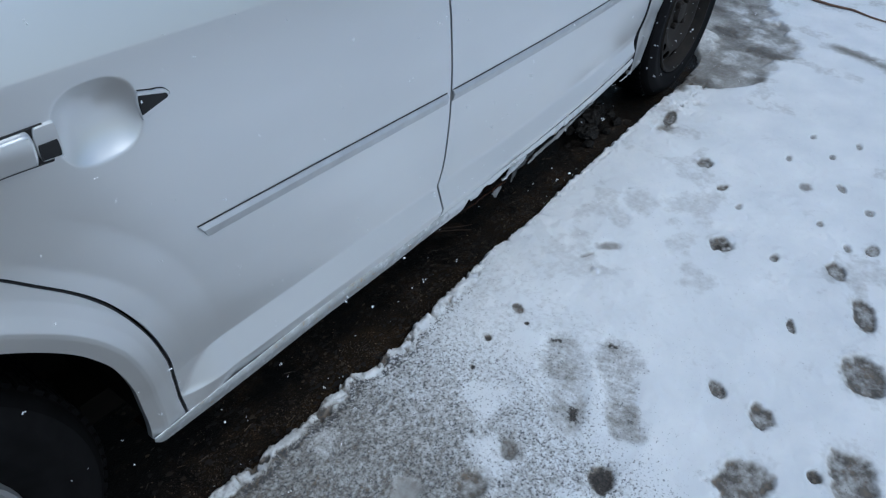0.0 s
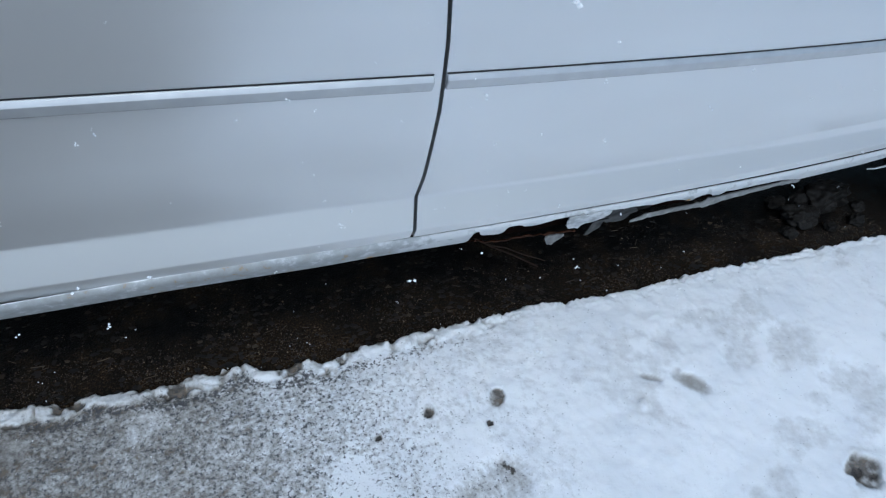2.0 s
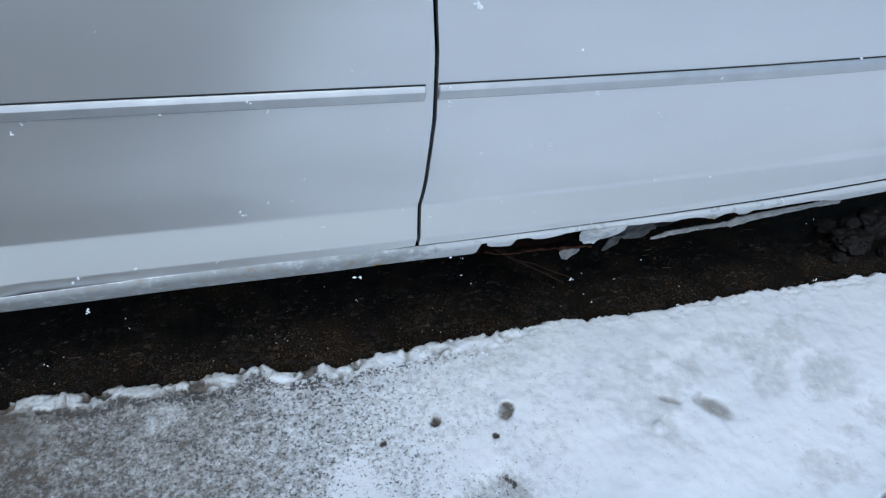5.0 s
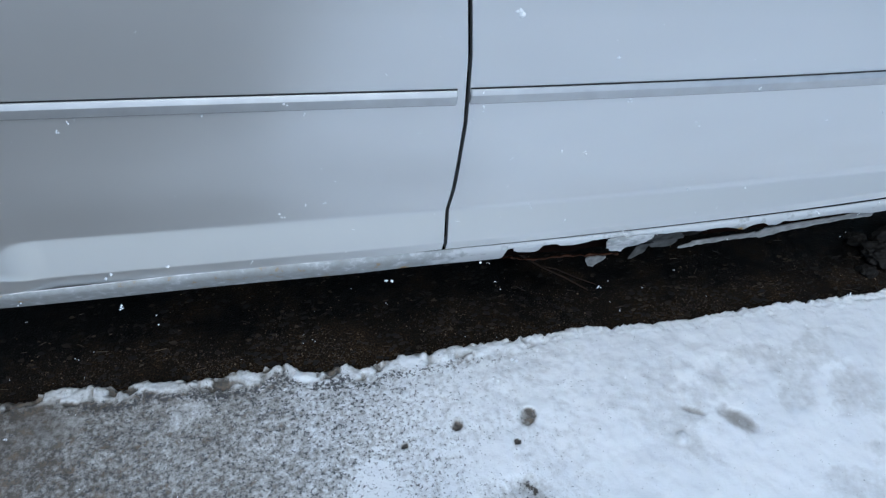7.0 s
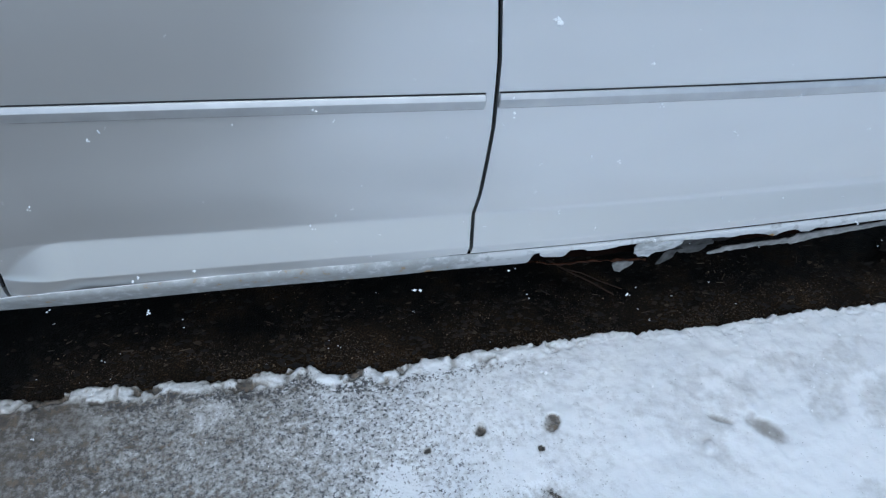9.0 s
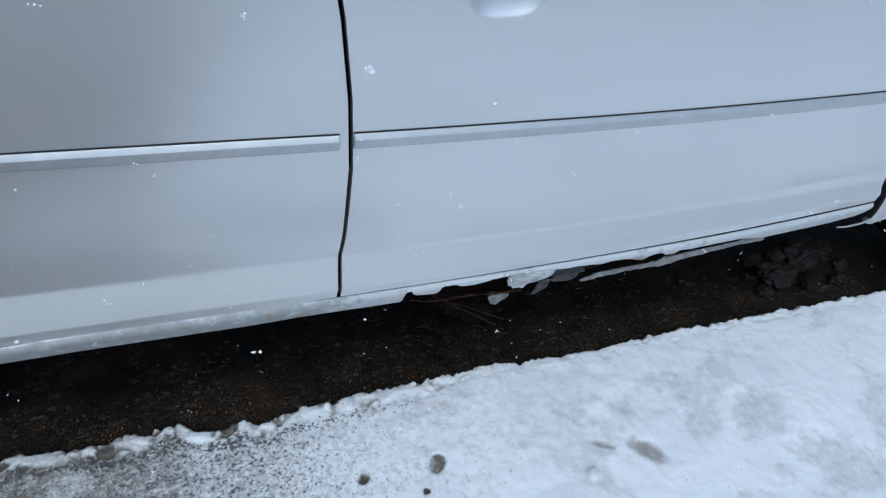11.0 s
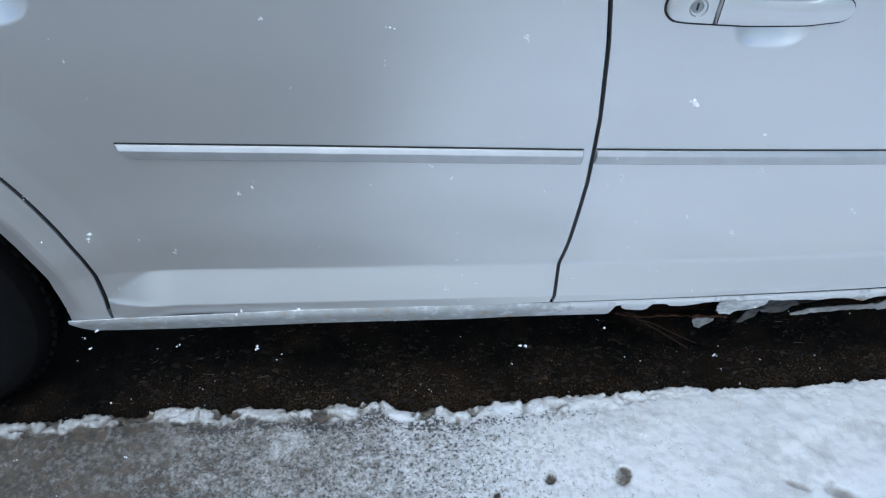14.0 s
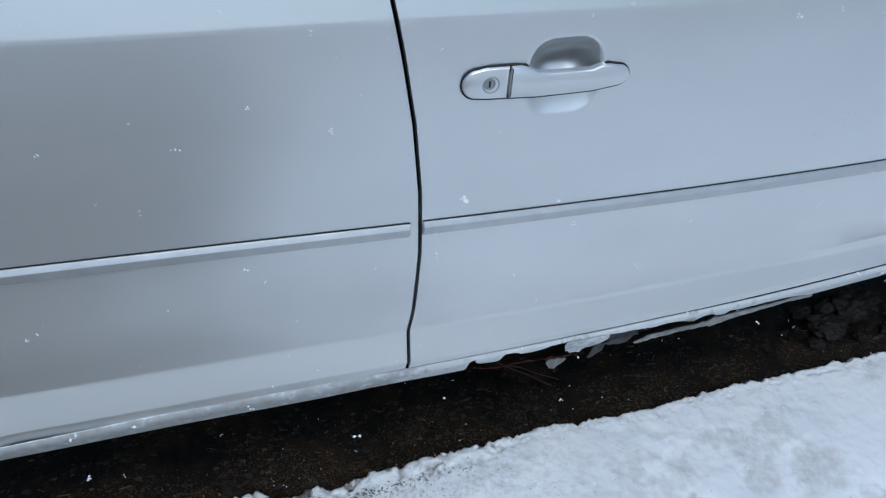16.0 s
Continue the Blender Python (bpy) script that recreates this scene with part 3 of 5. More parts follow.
def ribbon(name, xs, upper, lower, mat, label, seed, y_off=0.0, rough=0.0012, thick=0.002, mounds=0.0016):
    """A torn band of sheet metal along the sill between two uneven edges, with buckles and thickness."""
    x = spread(xs[0], xs[-1], 0.0022)
    rnd = np.random.RandomState(seed)
    knots = spread(xs[0], xs[-1], 0.009)
    jag = [np.interp(x, knots + rnd.uniform(-0.004, 0.004, len(knots)), rnd.uniform(-1.6, 1.6, len(knots))) for _ in range(2)]
    up = np.interp(x, xs, upper) + rough * (jag[0] + 0.5 * fbm(x, x * 0 + 1.0, 260, 2, seed))
    lo = np.interp(x, xs, lower) + rough * (jag[1] + 0.5 * fbm(x, x * 0 + 4.0, 260, 2, seed + 1))
    up = np.maximum(up, lo + 0.0008)
    v = np.linspace(0, 1, 8)
    xx, zz = np.repeat(x[:, None], 8, 1), lo[:, None] + (up - lo)[:, None] * v[None, :]
    yy = sill_y(xx, np.maximum(zz, 0.25)) + y_off + mounds * fbm(xx, zz, 60, 4, seed + 2, 0.65)
    front = np.stack([xx.ravel(), yy.ravel(), zz.ravel()], 1)
    n, rows = len(front), len(x)
    faces = grid_faces(rows, 8) + [tuple(n + i for i in f[::-1]) for f in grid_faces(rows, 8)]
    ring = list(range(8)) + [r * 8 + 7 for r in range(1, rows)] + [(rows - 1) * 8 + c for c in range(6, -1, -1)] + [r * 8 for r in range(rows - 2, 0, -1)]
    faces += [(ring[i], ring[(i + 1) % len(ring)], n + ring[(i + 1) % len(ring)], n + ring[i]) for i in range(len(ring))]
    ob = mesh_object(name, np.concatenate([front, front + np.array([0, thick, 0.0])]), faces, mat, sill, label, angle=50)
    if mat is SILL:
        with_attr(ob, "rust", np.full(len(ob.data.vertices), 0.10))
    return ob


ribbon("paint_flake", (0.272, 0.284, 0.300, 0.320, 0.340, 0.353), (0.3015, 0.304, 0.3045, 0.3045, 0.3045, 0.3040), (0.2950, 0.262, 0.240, 0.237, 0.262, 0.286), SILL, "large flake of peeling silver paint", 1, -0.003, 0.0016)
ribbon("paint_flake", (0.340, 0.347, 0.356, 0.366, 0.372), (0.222, 0.237, 0.252, 0.268, 0.262), (0.214, 0.218, 0.223, 0.229, 0.240), GREYFLAKE, "torn grey flake hanging from the hole", 4, -0.003, 0.002)
ribbon("paint_flake", (0.352, 0.366, 0.378, 0.392, 0.406, 0.420, 0.427), (0.298, 0.301, 0.301, 0.298, 0.292, 0.280, 0.262), (0.270, 0.246, 0.237, 0.233, 0.231, 0.234, 0.242), GREYFLAKE, "grey flake of undercoat", 7, 0.001, 0.002)
ribbon("paint_flake", (0.392, 0.408, 0.425, 0.445, 0.464), (0.296, 0.301, 0.300, 0.296, 0.291), (0.262, 0.240, 0.241, 0.252, 0.280), UNDER, "dark flake of undercoat", 10, 0.006, 0.003)
ribbon("paint_flake", (0.259, 0.266, 0.276, 0.284, 0.296), (0.229, 0.2300, 0.2295, 0.2285, 0.2265), (0.222, 0.210, 0.206, 0.216, 0.2245), WEATHERED, "small grey flake hanging below the hole", 13, -0.003, 0.0016)
ribbon("torn_strip", (0.434, 0.460, 0.487, 0.521, 0.556, 0.580, 0.597, 0.606, 0.627, 0.649, 0.682, 0.741, 0.772, 0.800, 0.830), (0.2295, 0.2375, 0.2410, 0.2405, 0.2400, 0.2410, 0.2440, 0.2640, 0.2690, 0.2720, 0.2745, 0.2775, 0.2770, 0.264, 0.250), (0.2235, 0.2255, 0.2295, 0.2300, 0.2305, 0.2295, 0.2250, 0.2255, 0.2310, 0.2345, 0.2370, 0.2400, 0.2415, 0.240, 0.240), WEATHERED, "dirty lower strip of the sill, torn away above", 16, -0.001, 0.0011)
ribbon("lower_lip", (1.003, 1.030, 1.060, 1.080, 1.092), (0.2475, 0.2425, 0.2420, 0.2450, 0.2530), (0.2455, 0.2395, 0.2385, 0.2405, 0.2480), SILL, "thin bent lip at the sill's front end", 22, -0.016, 0.0004, 0.002, 0.001)
ribbon("rust_lip", (0.102, 0.120, 0.138, 0.169, 0.199, 0.230, 0.272, 0.320), (0.262, 0.252, 0.2420, 0.2365, 0.2395, 0.2365, 0.2340, 0.2270), (0.259, 0.249, 0.2390, 0.2335, 0.2365, 0.2335, 0.2305, 0.2250), LIP, "red-brown rusted lower lip of the hole", 19, 0.0, 0.0018)


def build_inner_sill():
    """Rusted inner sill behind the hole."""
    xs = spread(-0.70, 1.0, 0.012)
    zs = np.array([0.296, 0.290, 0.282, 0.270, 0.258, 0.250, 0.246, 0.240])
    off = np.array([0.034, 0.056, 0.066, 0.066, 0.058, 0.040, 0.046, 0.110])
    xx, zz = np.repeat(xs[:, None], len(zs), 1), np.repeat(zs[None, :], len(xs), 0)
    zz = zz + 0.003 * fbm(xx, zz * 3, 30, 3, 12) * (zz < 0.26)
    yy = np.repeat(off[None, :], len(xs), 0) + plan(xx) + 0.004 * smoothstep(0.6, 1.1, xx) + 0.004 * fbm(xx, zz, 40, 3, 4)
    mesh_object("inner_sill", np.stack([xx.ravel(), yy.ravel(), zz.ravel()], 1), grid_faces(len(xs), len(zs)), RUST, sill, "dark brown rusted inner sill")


build_inner_sill()


# ---- rubbing strips on the doors ----
STRIP_SECTION = ((0.003, 0.0100), (-0.0022, 0.0101), (-0.0034, 0.0098), (-0.0066, 0.0048), (-0.0071, 0.0038), (-0.0070, 0.0026), (-0.0036, -0.0104), (-0.0026, -0.0114), (0.003, -0.0118))


def rubbing_strip(parent, x0, x1, z_of, label, point_left=0.0, point_right=0.0):
    xs = np.concatenate([[x0, x0 + 0.0015], spread(x0 + 0.004, x1 - 0.004, 0.015), [x1 - 0.0015, x1]])
    rows = []
    for i, x in enumerate(xs):
        zc = float(np.interp(x, *z_of))
        sub = 0.82 if i in (0, len(xs) - 1) else 1.0
        row = []
        for dy, dz in STRIP_SECTION:
            f = (0.011 - dz) / 0.021
            shift = point_left * f * max(0, 1 - (x - x0) / 0.03) - point_right * f * max(0, 1 - (x1 - x) / 0.03)
            row.append((x + shift, float(skin(x, zc + dz)) + dy * sub, zc + dz * (0.5 + 0.5 * sub)))
        rows.append(row)
    k = len(STRIP_SECTION)
    verts = [v for r in rows for v in r]
    faces = grid_faces(len(rows), k) + [tuple(range(k)), tuple((len(rows) - 1) * k + i for i in range(k))]
    ob = mesh_object("rubbing_strip", verts, faces, STRIP, parent, label, angle=14)
    # black line modelled for the shaded gap above the strip
    line = []
    for x in xs:
        zc = float(np.interp(x, *z_of))
        for dy, dz in ((0.001, 0.0098), (-0.0012, 0.0100), (-0.0012, 0.0114), (0.001, 0.0116)):
            line.append((x, float(skin(x, zc + dz)) + dy, zc + dz))
    mesh_object("shadow_line", line, grid_faces(len(xs), 4, True), RUBBER, parent, "dark line for the shaded gap along the strip's top edge")
    # black line modelled for the soft shadow below the strip
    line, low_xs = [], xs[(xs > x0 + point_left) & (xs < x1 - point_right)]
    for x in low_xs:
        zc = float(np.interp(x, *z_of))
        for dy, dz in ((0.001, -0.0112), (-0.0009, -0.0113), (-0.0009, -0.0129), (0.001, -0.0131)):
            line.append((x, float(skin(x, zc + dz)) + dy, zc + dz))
    mesh_object("shadow_line", line, grid_faces(len(low_xs), 4, True), RUBBER, parent, "thin dark line for the shadow under the strip")
    return ob


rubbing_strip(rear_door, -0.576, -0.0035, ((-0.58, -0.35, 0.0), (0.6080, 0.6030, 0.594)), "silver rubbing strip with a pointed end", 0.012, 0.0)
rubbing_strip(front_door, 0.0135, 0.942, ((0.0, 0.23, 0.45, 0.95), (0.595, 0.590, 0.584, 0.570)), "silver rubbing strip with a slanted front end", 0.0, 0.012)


# ---- door handles ----
def lozenge(bm, outline, y_of, front, back, inset):
    """A bar from its outline of (x, z): sides, a bevel of the given inset and a flat face."""
    n = len(outline)
    normals = []
    for i in range(n):
        (xa, za), (xb, zb) = outline[i - 1], outline[(i + 1) % n]
        tx, tz = xb - xa, zb - za
        d = math.hypot(tx, tz) or 1
        normals.append((tz / d, -tx / d))
    area = sum(outline[i][0] * outline[(i + 1) % n][1] - outline[(i + 1) % n][0] * outline[i][1] for i in range(n))
    sign = -1 if area > 0 else 1
    rings = []
    for f, dy in ((0.0, back), (0.0, front * 0.45 + back * 0.55), (0.12, front * 0.72 + back * 0.28), (0.45, front * 0.92 + back * 0.08), (1.0, front)):
        ring = []
        for (x, z), (nx, nz) in zip(outline, normals):
            x2, z2 = x + sign * nx * inset * f, z + sign * nz * inset * f
            ring.append(bm.verts.new((x2, y_of(x2) + dy, z2)))
        rings.append(ring)
    for a, b in zip(rings, rings[1:]):
        for i in range(n):
            bm.faces.new((a[i], a[(i + 1) % n], b[(i + 1) % n], b[i]))
    bm.faces.new(rings[-1])


def capsule(x0, x1, top, bottom, r0, r1, steps=10):
    """Outline of a long bar with rounded ends; top and bottom give z along x."""
    pts = []
    zc0, zc1 = (top(x0) + bottom(x0)) / 2, (top(x1) + bottom(x1)) / 2
    for i in range(steps + 1):
        a = math.pi / 2 + math.pi * i / steps
        h = (top(x0 + r0) - bottom(x0 + r0)) / 2
        pts.append((x0 + r0 + r0 * math.cos(a), (top(x0 + r0) + bottom(x0 + r0)) / 2 + h * math.sin(a)))
    for i in range(1, 12):
        x = x0 + r0 + (x1 - x0 - r0 - r1) * i / 12
        pts.append((x, bottom(x)))
    for i in range(steps + 1):
        a = -math.pi / 2 + math.pi * i / steps
        h = (top(x1 - r1) - bottom(x1 - r1)) / 2
        pts.append((x1 - r1 + r1 * math.cos(a), (top(x1 - r1) + bottom(x1 - r1)) / 2 + h * math.sin(a)))
    for i in range(11, 0, -1):
        x = x0 + r0 + (x1 - x0 - r0 - r1) * i / 12
        pts.append((x, top(x)))
    return pts


def front_handle():
    h = empty("door_handle", car)
    tagged(h, "silver pull handle with a keyhole over a recessed cup")
    flat = lambda x: float(skin(x, 0.74)) + 0.0028

    def top(x):
        return float(np.interp(x, (0.054, 0.084, 0.130, 0.140, 0.152, 0.225, 0.232, 0.238, 0.268), (0.811, 0.8165, 0.8160, 0.8125, 0.8045, 0.8035, 0.8075, 0.8095, 0.803)))

    def bottom(x):
        return float(np.interp(x, (0.054, 0.084, 0.154, 0.224, 0.268), (0.7805, 0.7770, 0.7735, 0.7740, 0.7795)))
    # dark gasket round the whole handle
    bm = bmesh.new()
    lozenge(bm, capsule(0.0530, 0.2750, lambda x: top(x) + (0.0014 if x < 0.138 or x > 0.235 else -0.003), lambda x: bottom(x) - 0.0030, 0.021, 0.0185), flat, -0.0036, 0.004, 0.0005)
    part("gasket", bm, RUBBER, h, "black rubber gasket")
    bm = bmesh.new()
    lozenge(bm, capsule(0.0545, 0.1133, top, bottom, 0.020, 0.0012), flat, -0.0074, 0.002, 0.0020)
    part("lock_cover", bm, PAINT, h, "silver end cover around the keyhole")
    bm = bmesh.new()
    lozenge(bm, capsule(0.1137, 0.2730, top, bottom, 0.0012, 0.017), flat, -0.0078, 0.002, 0.0020)
    part("grip", bm, PAINT, h, "silver grip bar")
    kx, kz = 0.0880, 0.7970

    def turned(profile, name, mat, parent, label, ox=0.0, oz=0.0):
        bm = bmesh.new()
        rings = [[bm.verts.new((kx + ox + rad * math.cos(a), flat(kx) + dy, kz + oz + rad * math.sin(a))) for a in np.linspace(0, 2 * math.pi, 28, endpoint=False)] for rad, dy in profile]
        for a, b in zip(rings, rings[1:]):
            for i in range(28):
                bm.faces.new((a[i], a[(i + 1) % 28], b[(i + 1) % 28], b[i]))
        bm.faces.new(rings[-1])
        return part(name, bm, mat, parent, label)

    turned(((0.0112, -0.0066), (0.0108, -0.0078), (0.0098, -0.0080), (0.0084, -0.0070)), "keyhole", CHROME, h, "round worn metal lock with a keyhole", 0.002, -0.0015)
    turned(((0.0074, -0.0064), (0.0072, -0.0082), (0.0062, -0.0086), (0.0056, -0.0078), (0.0048, -0.0076)), "lock_core", ALLOY, h, "dark lock core")
    bm = bmesh.new()
    box(bm, kx - 0.0011, kx + 0.0011, flat(kx) - 0.0081, flat(kx) - 0.0065, kz - 0.0042, kz + 0.0042)
    part("key_slot", bm, RUBBER, h, "black key slot", smooth=False)
    return h


front_handle()


def rear_handle():
    h = empty("door_handle", car)
    tagged(h, "broken handle mount with its lever missing over an open cup")
    flat = lambda x: float(skin(x, 0.74)) + 0.0028
    top = lambda x: float(np.interp(x, (-0.86, -0.82, -0.77, -0.70, -0.62, -0.575), (0.838, 0.845, 0.8425, 0.8415, 0.8365, 0.825)))
    bottom = lambda x: float(np.interp(x, (-0.86, -0.82, -0.77, -0.70, -0.62, -0.575), (0.806, 0.800, 0.798, 0.7930, 0.7965, 0.809)))
    bm = bmesh.new()
    lozenge(bm, capsule(-0.862, -0.724, lambda x: top(x) - 0.0018, lambda x: bottom(x) - 0.0014, 0.02, 0.003), flat, -0.0015, 0.004, 0.0005)
    part("gasket", bm, RUBBER, h, "black rubber gasket")
    bm = bmesh.new()
    lozenge(bm, capsule(-0.858, -0.7425, lambda x: top(x) - 0.003, lambda x: bottom(x) + 0.003, 0.018, 0.005), flat, -0.0105, 0.002, 0.005)
    part("end_cover", bm, PAINT, h, "silver end cover left on the door")
    bm = bmesh.new()
    lozenge(bm, capsule(-0.7415, -0.7145, lambda x: top(x) - 0.0025, lambda x: bottom(x) + 0.003, 0.004, 0.002), flat, -0.004, 0.002, 0.001)
    part("lever_seat", bm, PAINT, h, "bare lever seat")
    bm = bmesh.new()
    lozenge(bm, capsule(-0.7400, -0.7172, lambda x: top(x) - 0.0225, lambda x: bottom(x) + 0.005, 0.0015, 0.0015), flat, -0.0055, 0.0, 0.0005)
    part("lever_hole", bm, RUBBER, h, "black hole where the lever was")
    bm = bmesh.new()
    lozenge(bm, capsule(-0.6170, -0.5725, lambda x: top(x) + 0.0009, lambda x: bottom(x) - 0.0004, 0.004, 0.023), flat, -0.0012, 0.004, 0.0004)
    part("pivot_gasket", bm, RUBBER, h, "black gasket round the lever pivot")
    bm = bmesh.new()
    lozenge(bm, capsule(-0.6172, -0.5735, top, bottom, 0.002, 0.022), flat, -0.0030, 0.004, 0.001)
    part("pivot_frame", bm, PAINT, h, "silver frame of the lever pivot")
    bm = bmesh.new()
    lozenge(bm, capsule(-0.6165, -0.5775, lambda x: top(x) - 0.0050, lambda x: bottom(x) + 0.0075, 0.0012, 0.006), flat, -0.0046, 0.0, 0.0005)
    part("pivot_hole", bm, RUBBER, h, "black hole of the lever pivot")


rear_handle()


# ---- body behind the panels ----
def build_body():
    bm = bmesh.new()
    # door frames and pillars seen in the gaps, following the car's plan
    xs = spread(-0.70, 1.12, 0.05)
    zs = np.array([0.275, 0.32, 0.42, 0.60, 0.75, 0.88, 0.98])
    grid = []
    for x in xs:
        grid.append([bm.verts.new((x, float(plan(x)) + 0.052 + 0.06 * max(0, z - 0.86) / 0.12, z)) for z in zs])
    for a, b in zip(grid, grid[1:]):
        for i in range(len(zs) - 1):
            bm.faces.new((a[i], b[i], b[i + 1], a[i + 1]))
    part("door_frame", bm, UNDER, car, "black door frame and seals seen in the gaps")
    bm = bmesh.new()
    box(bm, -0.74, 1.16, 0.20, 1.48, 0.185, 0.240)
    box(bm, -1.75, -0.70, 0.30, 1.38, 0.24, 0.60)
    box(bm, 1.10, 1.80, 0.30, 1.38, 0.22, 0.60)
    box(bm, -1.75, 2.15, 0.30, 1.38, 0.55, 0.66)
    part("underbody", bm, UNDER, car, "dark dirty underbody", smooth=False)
    # wheel housings
    for (cx, cz), rad, start in ((REAR_WHEEL, 0.385, 0.045), (FRONT_WHEEL, 0.350, 0.105)):
        bm = bmesh.new()
        ang = np.linspace(radians(-4), radians(184), 30)
        rows = [[bm.verts.new((cx + rad * math.cos(a), y, cz + rad * math.sin(a))) for a in ang] for y in (start, 0.36)]
        for i in range(len(ang) - 1):
            bm.faces.new((rows[0][i], rows[0][i + 1], rows[1][i + 1], rows[1][i]))
        bm.faces.new(rows[1])
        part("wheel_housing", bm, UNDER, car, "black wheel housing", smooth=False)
    # far side, bonnet, tail and cabin
    bm = bmesh.new()
    W = 1.68
    hull = [(-1.90, 0.62, 0.06), (-1.86, 0.98, 0.10), (-1.60, 1.02, 0.09), (0.95, 1.00, 0.10), (2.05, 0.90, 0.16), (2.32, 0.60, 0.22), (2.25, 0.30, 0.22), (1.90, 0.28, 0.2), (-1.80, 0.28, 0.1)]
    near = [bm.verts.new((x, y, z)) for x, z, y in hull[:6]]
    far = [bm.verts.new((x, W - y * 0.5, z)) for x, z, y in hull[:6]]
    for i in range(5):
        bm.faces.new((near[i], near[i + 1], far[i + 1], far[i]))
    low = [bm.verts.new((x, W - 0.04, 0.30)) for x in (-1.84, 2.25)]
    bm.faces.new(far + [low[1], low[0]])
    low2 = [bm.verts.new((x, 0.18, 0.30)) for x in (-1.84, 2.25)]
    bm.faces.new((near[0], far[0], low[0], low2[0]))
    bm.faces.new((near[5], far[5], low[1], low2[1]))
    part("bodywork", bm, PAINT, car, "silver bonnet, tail and far side", smooth=False)
    bm = bmesh.new()
    lower = [bm.verts.new(p) for p in ((-1.75, 0.13, 1.0), (0.98, 0.13, 1.0), (0.98, W - 0.1, 1.0), (-1.75, W - 0.1, 1.0))]
    upper = [bm.verts.new(p) for p in ((-1.35, 0.30, 1.46), (0.20, 0.30, 1.46), (0.20, W - 0.27, 1.46), (-1.35, W - 0.27, 1.46))]
    bm.faces.new(upper)
    for i in range(4):
        bm.faces.new((lower[i], lower[(i + 1) % 4], upper[(i + 1) % 4], upper[i]))
    bmesh.ops.bevel(bm, geom=[e for e in bm.edges if not e.is_boundary], offset=0.06, segments=3, affect="EDGES")
    part("cabin", bm, PAINT, car, "silver cabin")

    def pane(name, pts):
        bm = bmesh.new()
        bm.faces.new([bm.verts.new(p) for p in pts])
        geo = bmesh.ops.extrude_face_region(bm, geom=bm.faces[:])
        for e in geo["geom"]:
            if isinstance(e, bmesh.types.BMVert):
                e.co.z += 0.004
                e.co.y += -0.004 if pts[0][1] < 0.8 else 0.004
        part(name, bm, GLASS, car, "dark window", smooth=False)

    def side(x, z, far=False):
        y = 0.13 + 0.17 * (z - 1.0) / 0.46 - 0.004
        return (x, W + 0.03 - y if far else y, z)
    for fr in (False, True):
        pane("side_window", [side(x, z, fr) for x, z in ((-0.98, 1.06), (-0.06, 1.06), (-0.06, 1.38), (-0.85, 1.38))])
        pane("side_window", [side(x, z, fr) for x, z in ((0.02, 1.06), (0.72, 1.06), (0.20, 1.38), (0.02, 1.38))])


build_body()


# ---- wheels ----
def lathe(bm, profile, cx, cz, n=64):
    """Turn a profile of (radius, y) about an axle along y."""
    rings = [[bm.verts.new((cx + r * math.cos(a), y, cz + r * math.sin(a))) for a in np.linspace(0, 2 * math.pi, n, endpoint=False)] for r, y in profile]
    for a, b in zip(rings, rings[1:]):
        for i in range(n):
            bm.faces.new((a[i], a[(i + 1) % n], b[(i + 1) % n], b[i]))
    return rings


def tyre(parent, cx, cz, y, side, bead=0.203):
    bm = bmesh.new()
    s = side
    lathe(bm, [(bead, y + s * 0.012), (0.212, y - s * 0.001), (0.222, y - s * 0.004), (0.228, y - s * 0.002), (0.245, y - s * 0.008), (0.262, y - s * 0.009), (0.266, y - s * 0.007), (0.278, y + s * 0.000), (0.286, y + s * 0.007)], cx, cz, 96)
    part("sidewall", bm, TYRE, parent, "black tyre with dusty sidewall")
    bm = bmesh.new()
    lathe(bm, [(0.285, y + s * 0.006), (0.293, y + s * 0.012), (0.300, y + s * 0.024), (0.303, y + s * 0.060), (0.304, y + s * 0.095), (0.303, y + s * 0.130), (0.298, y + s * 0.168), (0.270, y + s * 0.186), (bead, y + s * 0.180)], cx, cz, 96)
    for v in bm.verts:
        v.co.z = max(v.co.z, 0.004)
    part("tyre", bm, TREAD, parent, "near-black tyre carcass")
    # tread blocks around the shoulder
    bm = bmesh.new()
    for i in range(72):
        a0, a1 = 2 * math.pi * i / 72, 2 * math.pi * (i + 0.62) / 72
        for ya, yb in ((0.026, 0.055), (0.062, 0.100), (0.107, 0.165)):
            pts = [(r, a, yy) for r in (0.297, 0.3075) for a in (a0, a1) for yy in (ya, yb)]
            vs = [bm.verts.new((cx + r * math.cos(a), y + s * yy, max(0.003, cz + r * math.sin(a)))) for r, a, yy in pts]
            for f in ((4, 5, 7, 6), (0, 4, 6, 2), (1, 3, 7, 5), (0, 1, 5, 4), (2, 6, 7, 3)):
                bm.faces.new([vs[k] for k in f])
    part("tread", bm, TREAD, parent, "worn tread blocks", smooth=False)


